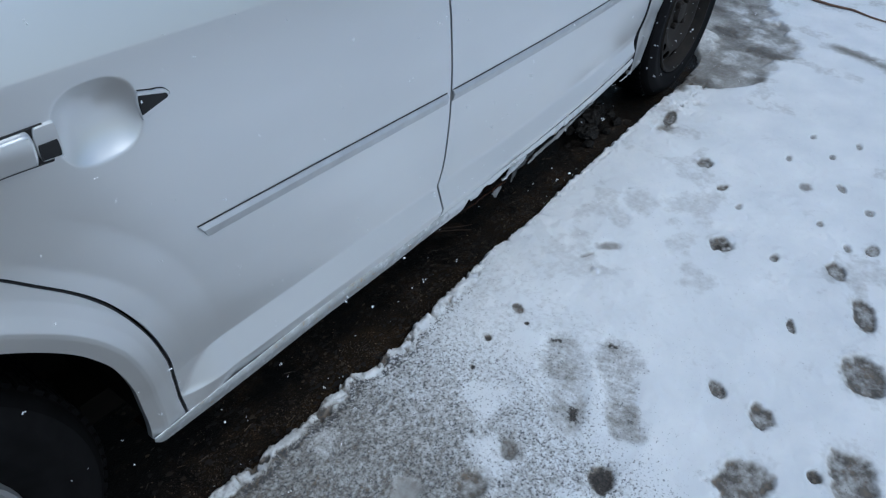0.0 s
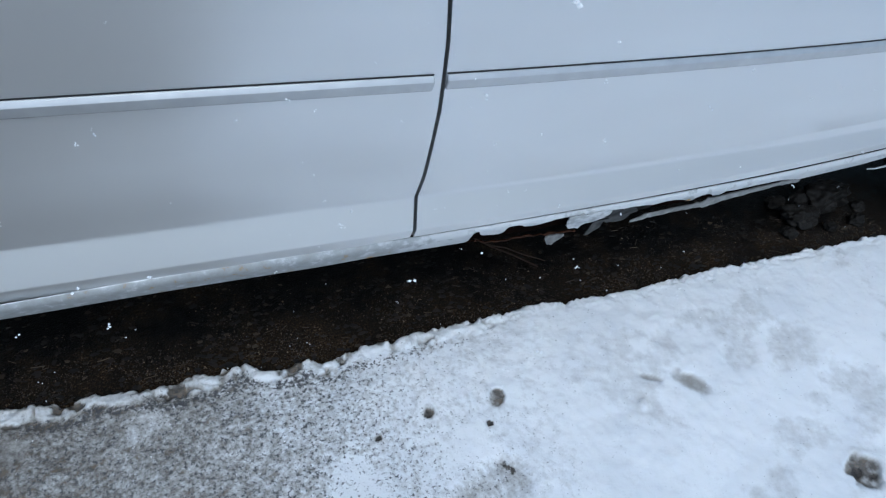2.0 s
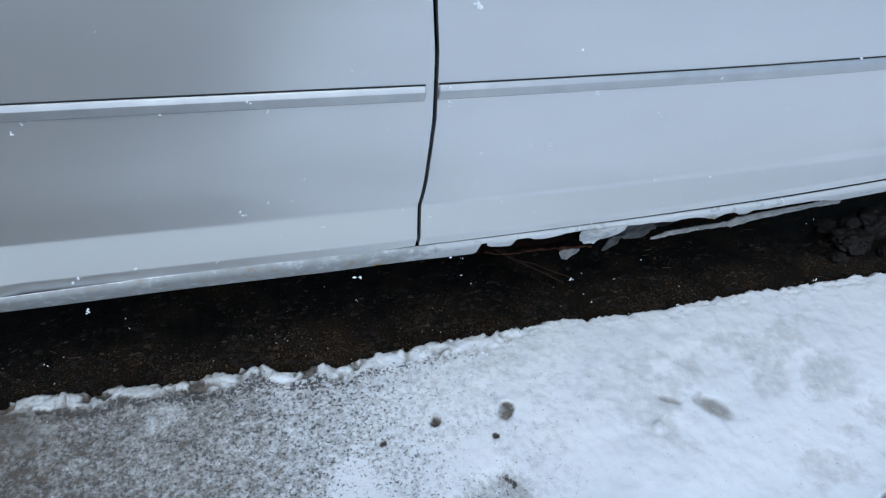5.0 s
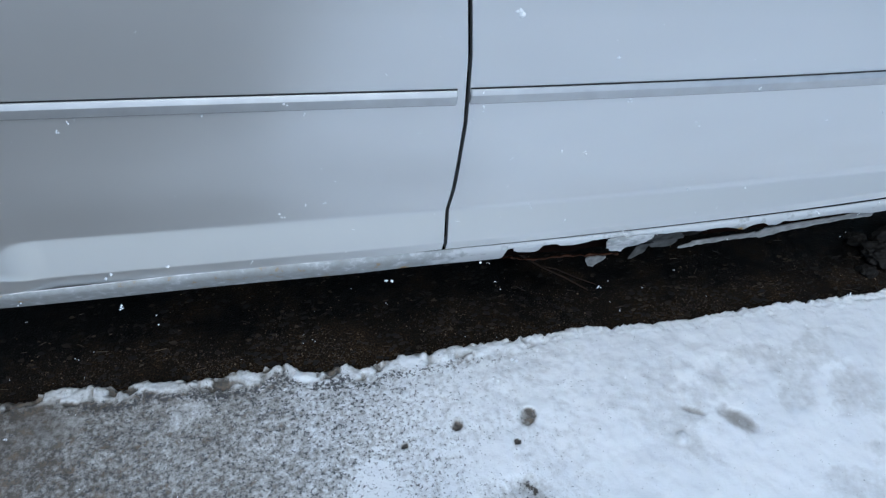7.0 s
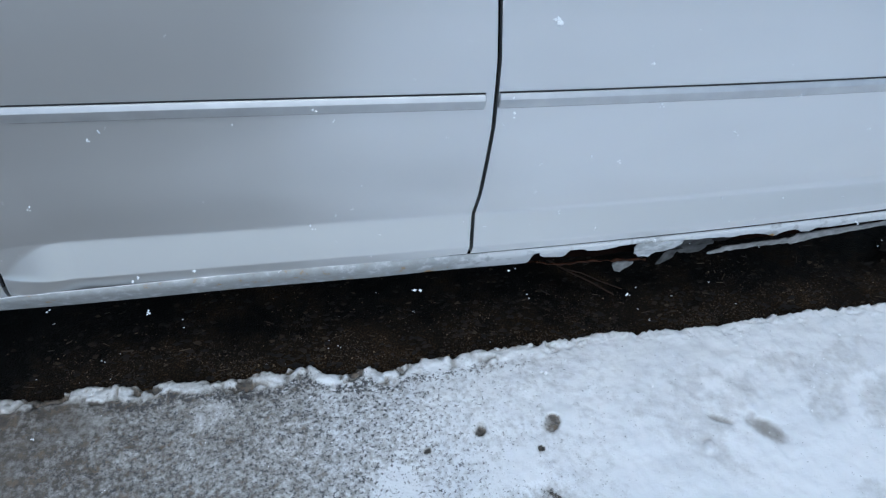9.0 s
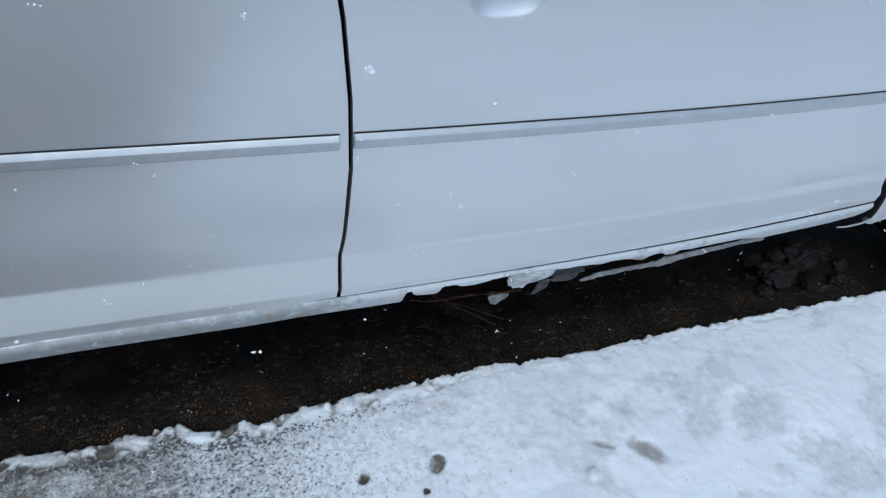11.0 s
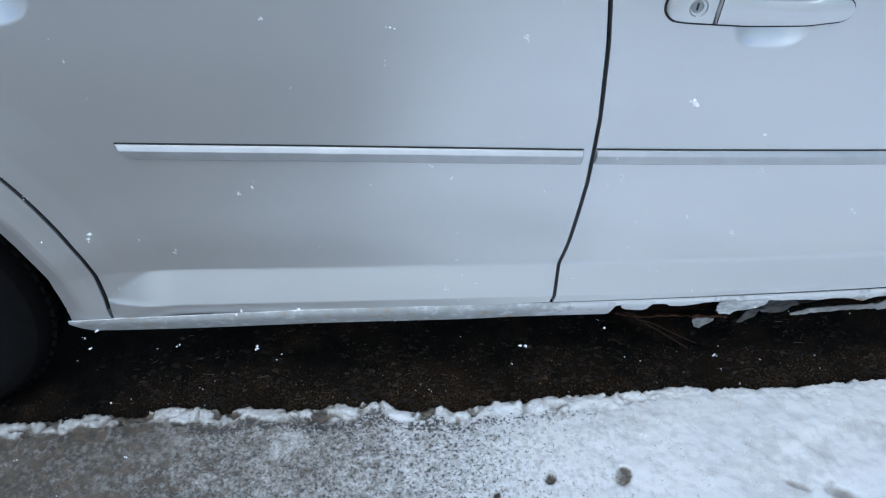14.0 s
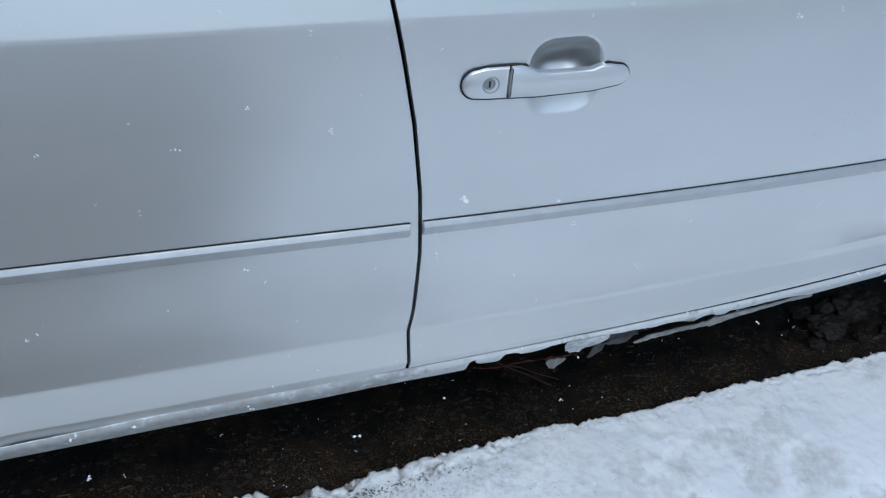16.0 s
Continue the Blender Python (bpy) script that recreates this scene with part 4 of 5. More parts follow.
def steel_wheel(cx, cz, y, side):
    w = empty("wheel", car)
    tagged(w, "black tyre on a rusty brown steel wheel")
    tyre(w, cx, cz, y, side)
    s = side
    bm = bmesh.new()
    lathe(bm, [(0.206, y + s * 0.002), (0.204, y - s * 0.006), (0.198, y - s * 0.006), (0.194, y + s * 0.004), (0.188, y + s * 0.020), (0.183, y + s * 0.036), (0.180, y + s * 0.05)], cx, cz)
    part("rim", bm, STEEL, w, "dull dark rim edge")
    # disc with vent holes between rim and hub
    bm = bmesh.new()
    n = 280
    prof_r = (0.183, 0.174, 0.166, 0.158, 0.150, 0.141, 0.128, 0.112, 0.098, 0.085, 0.074, 0.064, 0.040, 0.034, 0.012)
    prof_y = (0.042, 0.034, 0.028, 0.023, 0.019, 0.016, 0.014, 0.020, 0.030, 0.036, 0.037, 0.036, 0.036, 0.022, 0.020)
    rr = list(np.linspace(0.183, 0.122, 26)) + [0.112, 0.098, 0.085, 0.074, 0.064, 0.040, 0.034, 0.012]
    yy = np.interp(-np.array(rr), -np.array(prof_r), prof_y)
    rings = [[bm.verts.new((cx + r * math.cos(a), y + s * d, cz + r * math.sin(a))) for a in np.linspace(0, 2 * math.pi, n, endpoint=False)] for r, d in zip(rr, yy)]
    for k, (a, b) in enumerate(zip(rings, rings[1:])):
        for i in range(n):
            # fourteen oval vent holes
            u, v = ((i % 20) - 9.5) * 2 * math.pi / n * 0.152 / 0.0205, (rr[k] - 0.153) / 0.0175
            if u * u + v * v < 1:
                continue
            bm.faces.new((a[i], a[(i + 1) % n], b[(i + 1) % n], b[i]))
    bm.faces.new(rings[-1])
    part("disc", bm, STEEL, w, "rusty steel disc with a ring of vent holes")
    bm = bmesh.new()
    lathe(bm, [(0.182, y + s * 0.09), (0.05, y + s * 0.09)], cx, cz, 40)
    part("brake", bm, UNDER, w, "dark brake behind the vents")
    for i in range(4):
        a = math.pi / 4 + i * math.pi / 2
        bm = bmesh.new()
        lathe(bm, [(0.011, y + s * 0.036), (0.011, y + s * 0.022), (0.007, y + s * 0.018), (0.001, y + s * 0.018)], cx + 0.052 * math.cos(a), cz + 0.052 * math.sin(a), 6)
        part("wheel_nut", bm, STEEL, w, smooth=False)
    return w


def covered_wheel(cx, cz, y, side):
    w = empty("wheel", car)
    tagged(w, "black tyre on a wheel with a dull silver cover")
    tyre(w, cx, cz, y, side, 0.180)
    s = side
    bm = bmesh.new()
    lathe(bm, [(0.184, y + s * 0.010), (0.182, y - s * 0.004), (0.176, y - s * 0.006), (0.168, y + s * 0.000), (0.150, y + s * 0.004), (0.10, y + s * 0.008), (0.05, y + s * 0.004), (0.002, y + s * 0.002)], cx, cz)
    part("cover", bm, ALLOY, w, "dull silver wheel cover")
    return w


steel_wheel(*FRONT_WHEEL, 0.078, 1)
covered_wheel(*REAR_WHEEL, 0.038, 1)
steel_wheel(*FRONT_WHEEL, 1.62, -1)
covered_wheel(*REAR_WHEEL, 1.63, -1)


# ---- ground: one sheet of asphalt, and the snow that lies on it ----
bm = bmesh.new()
axis = [-400, -60, -15, -4, -2, 0, 2, 4, 15, 60, 400]
gv = [[bm.verts.new((x, y, 0)) for x in axis] for y in axis]
for a, b in zip(gv, gv[1:]):
    for i in range(len(axis) - 1):
        bm.faces.new((a[i], a[i + 1], b[i + 1], b[i]))
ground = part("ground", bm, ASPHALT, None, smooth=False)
tagged(ground, "dark brown wet asphalt, bare under the car", "ground", kind="structure")

EDGE_X = (-2.2, -1.9, -0.9, -0.774, -0.687, -0.592, -0.53, -0.447, -0.392, -0.343, -0.263, -0.228, -0.206, -0.180, -0.155, -0.143, -0.048, 0.147, 0.307, 0.419, 0.555, 0.676, 0.858, 1.028, 1.262, 1.40, 1.50, 1.85, 2.1, 2.4, 2.6)
EDGE_Y = (0.0, 0.02, 0.020, 0.028, 0.034, 0.036, 0.030, 0.032, 0.022, 0.032, 0.038, 0.016, 0.010, 0.024, 0.022, 0.008, 0.024, 0.034, 0.046, 0.038, 0.038, 0.046, 0.050, 0.052, 0.056, 0.055, 0.05, 0.08, 0.2, 0.4, 0.6)
# holes and prints in the snow: x, y, half length, half width, turn, depth, how far melted
PRINTS = [
    (0.717, -0.433, 0.036, 0.028, 20, 0.014, 0.48), (0.708, -0.428, 0.013, 0.009, 30, 0.008, 0.95), (0.730, -0.442, 0.010, 0.006, -20, 0.006, 0.95), (0.196, -0.714, 0.034, 0.026, 10, 0.012, 0.55), (0.456, -0.861, 0.060, 0.045, 30, 0.016, 0.55),
    (0.011, -0.735, 0.070, 0.045, -30, 0.014, 0.55), (0.154, -0.906, 0.065, 0.045, 20, 0.014, 0.55), (0.110, -0.843, 0.016, 0.016, 0, 0.015, 0.8),
    (-0.154, -0.515, 0.034, 0.028, 0, 0.014, 0.85), (-0.322, -0.327, 0.030, 0.024, 0, 0.010, 0.5), (-0.209, -0.336, 0.026, 0.020, 40, 0.010, 0.5),
    (-0.409, -0.239, 0.040, 0.030, 0, 0.010, 0.35), (0.138, -0.137, 0.018, 0.013, 60, 0.008, 0.62), (0.016, -0.134, 0.009, 0.009, 0, 0.010, 0.75),
    (-0.078, -0.157, 0.007, 0.005, 30, 0.006, 0.9), (0.108, -0.181, 0.005, 0.004, 0, 0.006, 1.0), (0.512, -0.195, 0.034, 0.022, -45, 0.007, 0.31),
    (0.640, -0.160, 0.050, 0.032, 20, 0.006, 0.26), (0.755, -0.167, 0.075, 0.045, 30, 0.006, 0.28), (1.104, -0.234, 0.036, 0.022, 10, 0.014, 0.50),
    (0.997, -0.333, 0.020, 0.011, -20, 0.010, 0.55), (0.932, -0.405, 0.016, 0.010, 0, 0.008, 0.40), (0.864, -0.296, 0.13, 0.05, -35, 0.005, 0.26),
    (1.240, -0.622, 0.026, 0.012, 30, 0.010, 0.40), (0.809, -0.712, 0.040, 0.022, 20, 0.010, 0.5), (0.752, -0.565, 0.018, 0.012, 0, 0.010, 0.5),
    (1.159, -0.722, 0.022, 0.014, 0, 0.008, 0.40), (0.672, -0.813, 0.060, 0.026, 20, 0.012, 0.55), (0.514, -0.680, 0.022, 0.010, 20, 0.010, 0.6),
    (0.205, -0.612, 0.022, 0.014, 50, 0.012, 0.65), (1.548, -0.602, 0.03, 0.012, 10, 0.008, 0.40), (1.517, -0.462, 0.02, 0.012, 0, 0.008, 0.40),
    (0.934, -0.711, 0.02, 0.012, 20, 0.008, 0.40), (0.968, -0.770, 0.03, 0.016, 0, 0.008, 0.5), (1.18, -0.53, 0.03, 0.02, 0, 0.006, 0.35),
    (1.299, -0.030, 0.060, 0.018, 10, 0.010, 0.69), (0.393, -0.215, 0.014, 0.010, 60, -0.010, -0.1), (0.435, -0.165, 0.020, 0.006, -30, 0.006, 0.35),
    (1.31, -0.44, 0.02, 0.010, 10, 0.006, 0.40), (1.42, -0.55, 0.018, 0.010, 0, 0.006, 0.40), (1.0, -0.62, 0.016, 0.010, 0, 0.006, 0.40),
]
SHOES = [((-0.104, -0.417), (0.138, -0.262), 0.055), ((-0.050, -0.522), (0.205, -0.370), 0.055)]


def spaced(zones, far, grow=1.16):
    """Steps that are even in each zone of (end, step) after the first place, and widen outwards to +-far."""
    core = [zones[0]]
    for end, step in zones[1:]:
        core += list(np.arange(core[-1] + step, end + step / 2, step))
    d, v, right = zones[-1][1], core[-1], []
    while v < far:
        d *= grow
        v += d
        right.append(v)
    d, v, left = zones[1][1], core[0], []
    while v > -far:
        d *= grow
        v -= d
        left.append(v)
    return np.array(left[::-1] + core + right)


def build_snow():
    gx, gy = spaced((-0.95, (1.45, 0.0036), (3.2, 0.009)), 380), spaced((-1.2, (-0.98, 0.010), (-0.06, 0.0036), (0.085, 0.0024), (0.5, 0.012)), 380)
    X, Y = np.meshgrid(gx, gy)
    near = smoothstep(6.0, 2.0, np.hypot(X, Y))
    h = 0.030 + 0.006 * fbm(X, Y, 7, 4, 1) * near + (0.0026 * fbm(X, Y, 30, 3, 2) + 0.0010 * fbm(X, Y, 62, 3, 26)) * near + 0.0005 * fbm(X, Y, 130, 2, 3) * near + 0.03 * fbm(X, Y, 0.35, 3, 8) * smoothstep(2.0, 7.0, np.hypot(X, Y))
    edge = np.interp(X, EDGE_X, EDGE_Y) + 0.005 * fbm(X, X * 0 + 2.0, 16, 3, 21) + 0.0065 * fbm(X, Y + 5.0, 48, 3, 22) + 0.004 * fbm(X, Y + 9.0, 150, 2, 23)
    # narrow notches where the crust has cracked at its edge
    edge = edge - 0.013 * (1 - smoothstep(0.0, 0.07, np.abs(fbm(X, X * 0 + 7.0, 13, 2, 24)))) * smoothstep(0.15, 0.35, X) * (0.5 + 0.5 * fbm(X, X * 0 + 1.0, 4, 2, 25))
    inside = edge - Y
    # thin slush behind the car's middle, thicker snow ahead of it
    warp = 0.09 * fbm(X, Y, 4, 4, 41)
    back = smoothstep(0.30, -0.55, X + warp + 0.20 * np.clip(-0.35 - Y, 0, 1))
    patchy = smoothstep(-4.6, -3.0, X + 6 * warp) * smoothstep(-4.2, -2.8, Y + 6 * warp) * smoothstep(0.9, 0.25, Y)
    back = back * patchy
    h -= 0.008 * smoothstep(0.1, 0.7, back)
    # the lumpy rim along the bare strip
    rim_noise = fbm(X, Y * 0.7, 40, 2, 31) + 0.45 * fbm(X, Y, 85, 2, 32)
    inner = inside + 0.013 * fbm(X, Y, 36, 3, 33)
    rim = smoothstep(0.0, 0.003, inside) * smoothstep(0.030, 0.021, inner) * smoothstep(1.3, 1.0, X) * near
    lump = smoothstep(-0.52, -0.34, rim_noise)
    crust = rim * smoothstep(0.30, 0.08, X)
    loose = rim * smoothstep(0.08, 0.30, X)
    h += loose * 0.0030 * np.clip(rim_noise, -0.9, 0.5) + 0.0014 * rim * fbm(X, Y, 120, 2, 34)
    h += crust * lump * (0.003 + 0.003 * np.clip(rim_noise, -0.5, 0.3) + 0.0028 * fbm(X, Y, 75, 4, 36, 0.65)) - 0.008 * crust * (1 - lump)
    h += 0.0020 * rim * fbm(X, Y, 58, 3, 37, 0.7) + 0.0016 * rim * fbm(X, Y, 210, 2, 74)
    seam = 1 - smoothstep(0.0, 0.09, np.abs(fbm(X, Y, 42, 2, 38)))
    h -= 0.004 * seam * rim * (0.3 + 0.7 * smoothstep(0.30, 0.08, X))
    crack = 1 - smoothstep(0.0, 0.10, np.abs(fbm(X, Y * 0.7, 24, 2, 35)))
    h -= 0.008 * crack * rim * (0.25 + 0.75 * smoothstep(0.30, 0.08, X))
    # maps of melted slush, grit and soil
    melt = 0.37 * smoothstep(0.28, 0.92, back) + 0.16 * smoothstep(-0.42, -0.82, X + warp) * patchy + 0.05 * fbm(X, Y, 9, 3, 40)
    # mostly unseen extra melt, added to darken reflections low on the doors
    melt += 0.52 * smoothstep(-0.85, -1.25, X + warp) * smoothstep(0.05, -0.25, Y) * patchy
    # dark wet patch out of view, added to darken what the doors reflect
    unseen_dark_near = smoothstep(-0.60, -0.85, Y + 0.6 * warp) * smoothstep(0.05, -0.65, X + 0.5 * warp) * smoothstep(-4.0, -2.5, X) * smoothstep(-4.5, -3.0, Y)
    melt += 0.95 * unseen_dark_near
    # more unseen dark wet slush, to the left and in a band farther out, for the same reflections
    unseen_dark_left = smoothstep(-1.00, -1.55, Y + 0.8 * warp) * smoothstep(0.6, -0.75, X + 2.0 * warp) * smoothstep(-14.0, -6.0, X) * smoothstep(-4.6, -3.6, Y)
    unseen_dark_band = smoothstep(-1.6, -2.6, Y + 1.5 * warp) * smoothstep(-4.0, -3.3, Y + 1.5 * warp) * smoothstep(40.0, 20.0, np.abs(X))
    melt += 0.55 * np.maximum(unseen_dark_left, unseen_dark_band) * (1 - unseen_dark_near)
    h -= 0.018 * np.maximum(unseen_dark_left, unseen_dark_band)
    melt += 0.07 * smoothstep(-0.25, -0.6, X + warp) * patchy
    grit = 0.02 + 0.70 * smoothstep(0.10, 0.60, back) * smoothstep(-1.9, -1.3, X) * (1 - 0.45 * smoothstep(-0.50, -0.85, X + warp))
    grit += 0.30 * smoothstep(0.42, 0.0, X + warp) * smoothstep(-0.75, -0.35, Y) * smoothstep(0.55, 0.10, back)
    soil = np.zeros_like(X)
    behind = np.exp(-((inner - 0.040) / 0.007) ** 2) * smoothstep(0.20, 0.05, X)
    melt += 0.20 * behind * smoothstep(-0.3, 0.3, rim_noise)
    grit += 0.5 * behind * smoothstep(-0.8, -0.5, X)
    melt = melt * (1 - 0.75 * rim * lump) + 0.42 * crust * (1 - lump) + crust * lump * (0.04 + 0.16 * smoothstep(0.012, 0.004, inside) + 0.12 * fbm(X, Y, 30, 3, 39))
    grit = grit * (1 - 0.65 * rim * lump)
    melt += 0.35 * crack * crust + 0.30 * seam * rim * smoothstep(0.016, 0.004, inside)
    patch = smoothstep(0.15, 0.6, fbm(X, Y, 10, 4, 44))
    melt -= 0.26 * patch * smoothstep(-0.62, -0.35, X)
    grit -= 0.25 * patch
    faint = smoothstep(0.10, 0.45, fbm(X, Y, 8, 4, 49)) * smoothstep(0.2, 0.5, X)
    melt += 0.17 * faint + 0.09 * smoothstep(0.60, 0.10, X + warp) * smoothstep(-0.5, -0.3, Y)
    puddle = X * 0 + 0.12 * fbm(X, Y, 5, 3, 45)
    border = np.interp(X, (1.60, 1.68, 1.83, 1.96, 2.14, 2.30, 2.40, 2.55, 2.75, 3.2), (0.02, -0.10, -0.19, -0.185, -0.235, -0.22, -0.17, -0.05, 0.06, 0.30))
    road = smoothstep(-0.015, 0.03, Y - border + 0.35 * puddle + 0.02 * fbm(X, Y, 16, 2, 46)) * smoothstep(1.50, 1.58, X + 0.5 * puddle) * smoothstep(3.2, 2.9, X + puddle) * smoothstep(1.7, 1.2, Y + puddle)
    ridge = smoothstep(0.12, 0.30, fbm(X, Y, 5.5, 3, 47)) * smoothstep(1.90, 2.15, X)
    melt += road * (0.52 - 0.34 * ridge + 0.20 * fbm(X, Y, 9, 3, 50))
    h += road * (0.014 * ridge - 0.012 + 0.006 * fbm(X, Y, 14, 3, 48))
    crumb = smoothstep(1.15, 1.25, X) * smoothstep(1.75, 1.6, X) * smoothstep(0.16, 0.05, inside + 0.04 * fbm(X, Y, 12, 3, 71))
    broken = smoothstep(0.02, 0.22, fbm(X, Y, 22, 3, 72))
    melt += crumb * (0.36 * broken + 0.08)
    h += crumb * (0.006 - 0.016 * broken + 0.005 * fbm(X, Y, 45, 3, 73))
    streak = np.exp(-((X - 2.37 - 0.33 * (Y + 0.42)) / 0.045) ** 2) * smoothstep(-0.27, -0.33, Y) * smoothstep(-0.95, -0.75, Y)
    melt += 0.45 * streak
    for px, py, a, b, turn, depth, wet in PRINTS:
        c, s = math.cos(radians(turn)), math.sin(radians(turn))
        m = (np.abs(X - px) < 0.25) & (np.abs(Y - py) < 0.25)
        dx, dy = X[m] - px, Y[m] - py
        r = np.sqrt(((dx * c + dy * s) / a) ** 2 + ((dy * c - dx * s) / b) ** 2) + (0.30 if a > 0.04 else 0.42) * fbm(X[m], Y[m], 26 if a > 0.04 else 34, 3, 51 + int(100 * a)) + 0.10 * fbm(X[m], Y[m], 95, 2, 61 + int(100 * a))
        crisp = wet > 0.45
        k = smoothstep(1.16, 0.82, r) if crisp else smoothstep(1.30, 0.55, r)
        h[m] -= 0.55 * depth * k - 0.04 * depth * np.exp(-((r - 1.35) / 0.2) ** 2)
        melt[m] += 0.15 * smoothstep(2.0, 0.9, r) * crisp
        melt[m] = melt[m] * (1 - k) + ((0.85 if wet > 0.7 else 0.30 + 0.50 * wet) * (1 if wet > 0.3 else 0.42) + crisp * (0.10 * smoothstep(0.45, 0.85, r) + 0.30 * fbm(X[m], Y[m], 60, 3, 55))) * k
        grit[m] = grit[m] * (1 - k) + k * (0.0 if wet < 0.4 else 0.30 if wet < 0.6 else 0.45)
        soil[m] = np.maximum(soil[m], k * (0.46 if 0.7 < wet < 0.8 else max(0.0, wet - 0.68) * 4.0))
    for (x0, y0), (x1, y1), half in SHOES:
        ln = math.hypot(x1 - x0, y1 - y0)
        ux, uy = (x1 - x0) / ln, (y1 - y0) / ln
        m = (np.abs(X - (x0 + x1) / 2) < 0.3) & (np.abs(Y - (y0 + y1) / 2) < 0.3)
        u, v = (X[m] - x0) * ux + (Y[m] - y0) * uy, (Y[m] - y0) * ux - (X[m] - x0) * uy
        width = half * np.interp(u / ln, (0, 0.08, 0.25, 0.42, 0.70, 0.92, 1.0), (0.45, 0.72, 0.74, 0.68, 1.0, 0.78, 0.35))
        k = smoothstep(1.40, 0.45, np.abs(v) / width + 0.40 * fbm(X[m], Y[m], 30, 3, 52)) * smoothstep(-0.014, 0.025, u) * smoothstep(ln + 0.014, ln - 0.025, u)
        h[m] -= k * (0.006 + 0.0007 * np.sin(u * 420))
        heel = np.exp(-((u - 0.055) ** 2 / 0.028 ** 2 + (v + 0.012) ** 2 / 0.014 ** 2)) * (1.0 if x0 < -0.08 else 0.45) + 0.9 * np.exp(-((u - ln + 0.022) ** 2 / 0.010 ** 2 + (v - 0.012) ** 2 / 0.018 ** 2))
        melt[m] = melt[m] * (1 - k) + 0.9 * k * (0.36 + 0.24 * fbm(X[m], Y[m], 24, 3, 53) + 0.2 * heel)
        grit[m] = grit[m] * (1 - k) + k * 0.42
        soil[m] = np.maximum(soil[m], 0.75 * k * heel)
    # under and around the car the snow stops
    hole = (inside < 0) & (Y < 1.75) & (X > -2.0) & (X < 2.45)
    far_edge = np.minimum(np.minimum(1.72 - Y, X + 2.0), 2.45 - X)
    depth_in = np.where((Y > -0.2), np.minimum(-inside, far_edge), -inside)
    h = np.where(depth_in > -0.02, h * np.clip(-depth_in / 0.0055, 0, 1) ** 0.4 - 0.02 * smoothstep(-0.001, 0.004, depth_in), h)
    h = np.maximum(h, np.where(depth_in > 0, -0.02, 0.004 + 0.002 * fbm(X, Y, 60, 2, 60)))
    rows, cols = X.shape
    keep = depth_in < 0.012
    faces = [f for f in grid_faces(rows, cols) if keep.flat[f[0]] or keep.flat[f[2]]]
    used = np.zeros(rows * cols, bool)
    used[np.array(faces).ravel()] = True
    index = np.cumsum(used) - 1
    verts = np.stack([X.ravel(), Y.ravel(), h.ravel()], 1)[used]
    me = bpy.data.meshes.new("snow")
    fa = index[np.array(faces)]
    me.vertices.add(len(verts))
    me.vertices.foreach_set("co", verts.astype(np.float32).ravel())
    me.loops.add(fa.size)
    me.loops.foreach_set("vertex_index", fa.astype(np.int32).ravel())
    me.polygons.add(len(fa))
    me.polygons.foreach_set("loop_start", np.arange(0, fa.size, 4, dtype=np.int32))
    me.update(calc_edges=True)
    me.validate()
    me.materials.append(SNOW)
    me.shade_smooth()
    ob = new("snow", me)
    for key, values in (("melt", melt), ("grit", grit), ("soil", soil)):
        with_attr(ob, key, np.clip(values, -0.3, 1.3).ravel()[used])
    tagged(ob, "wet trodden snow thinning to grey slush with footprints", "snow", kind="structure")


build_snow()


# ---- loose things on the ground ----
def ice_lump(x, y, size, seed, label):
    """A broken lump: a ball cut by a score of uneven planes."""
    rnd = random.Random(seed)
    cuts = [(Vector((rnd.gauss(0, 1), rnd.gauss(0, 1), rnd.gauss(0, 1))).normalized(), rnd.uniform(0.72, 1.05)) for _ in range(22)]
    bm = bmesh.new()
    bmesh.ops.create_icosphere(bm, subdivisions=5 if max(size) > 0.03 else 4, radius=1.0)
    for v in bm.verts:
        n = v.co.normalized()
        k = min(1 / max(0.2, n.dot(c)) * r for c, r in cuts if n.dot(c) > 0.2)
        k = min(k, 1.35) * (1 + 0.12 * noise.noise(n * 2.2 + Vector((seed, 0, 0)))) + 0.22 * noise.noise(n * 3.4 + Vector((0, seed, 0))) + 0.06 * noise.noise(n * 8 + Vector((seed, 0, 0))) + 0.025 * noise.noise(n * 22)
        v.co = Vector((n.x * size[0] * k, n.y * size[1] * k, n.z * size[2] * k))
        v.co.z = max(v.co.z, -size[2] * 0.55) + size[2] * 0.53
        v.co += Vector((x, y, 0))
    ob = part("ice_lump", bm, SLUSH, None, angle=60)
    return tagged(ob, label, "ice lump", "ice lumps under the sill")


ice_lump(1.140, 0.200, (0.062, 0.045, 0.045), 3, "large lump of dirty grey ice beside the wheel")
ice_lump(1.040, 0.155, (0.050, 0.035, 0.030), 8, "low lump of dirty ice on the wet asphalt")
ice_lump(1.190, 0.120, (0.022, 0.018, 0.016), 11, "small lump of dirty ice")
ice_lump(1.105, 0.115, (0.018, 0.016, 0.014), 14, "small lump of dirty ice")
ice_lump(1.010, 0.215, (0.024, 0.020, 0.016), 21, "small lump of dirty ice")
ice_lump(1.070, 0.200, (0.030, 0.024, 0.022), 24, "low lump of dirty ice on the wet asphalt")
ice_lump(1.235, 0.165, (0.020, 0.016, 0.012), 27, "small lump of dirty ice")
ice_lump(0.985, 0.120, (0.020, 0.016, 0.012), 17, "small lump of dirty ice")


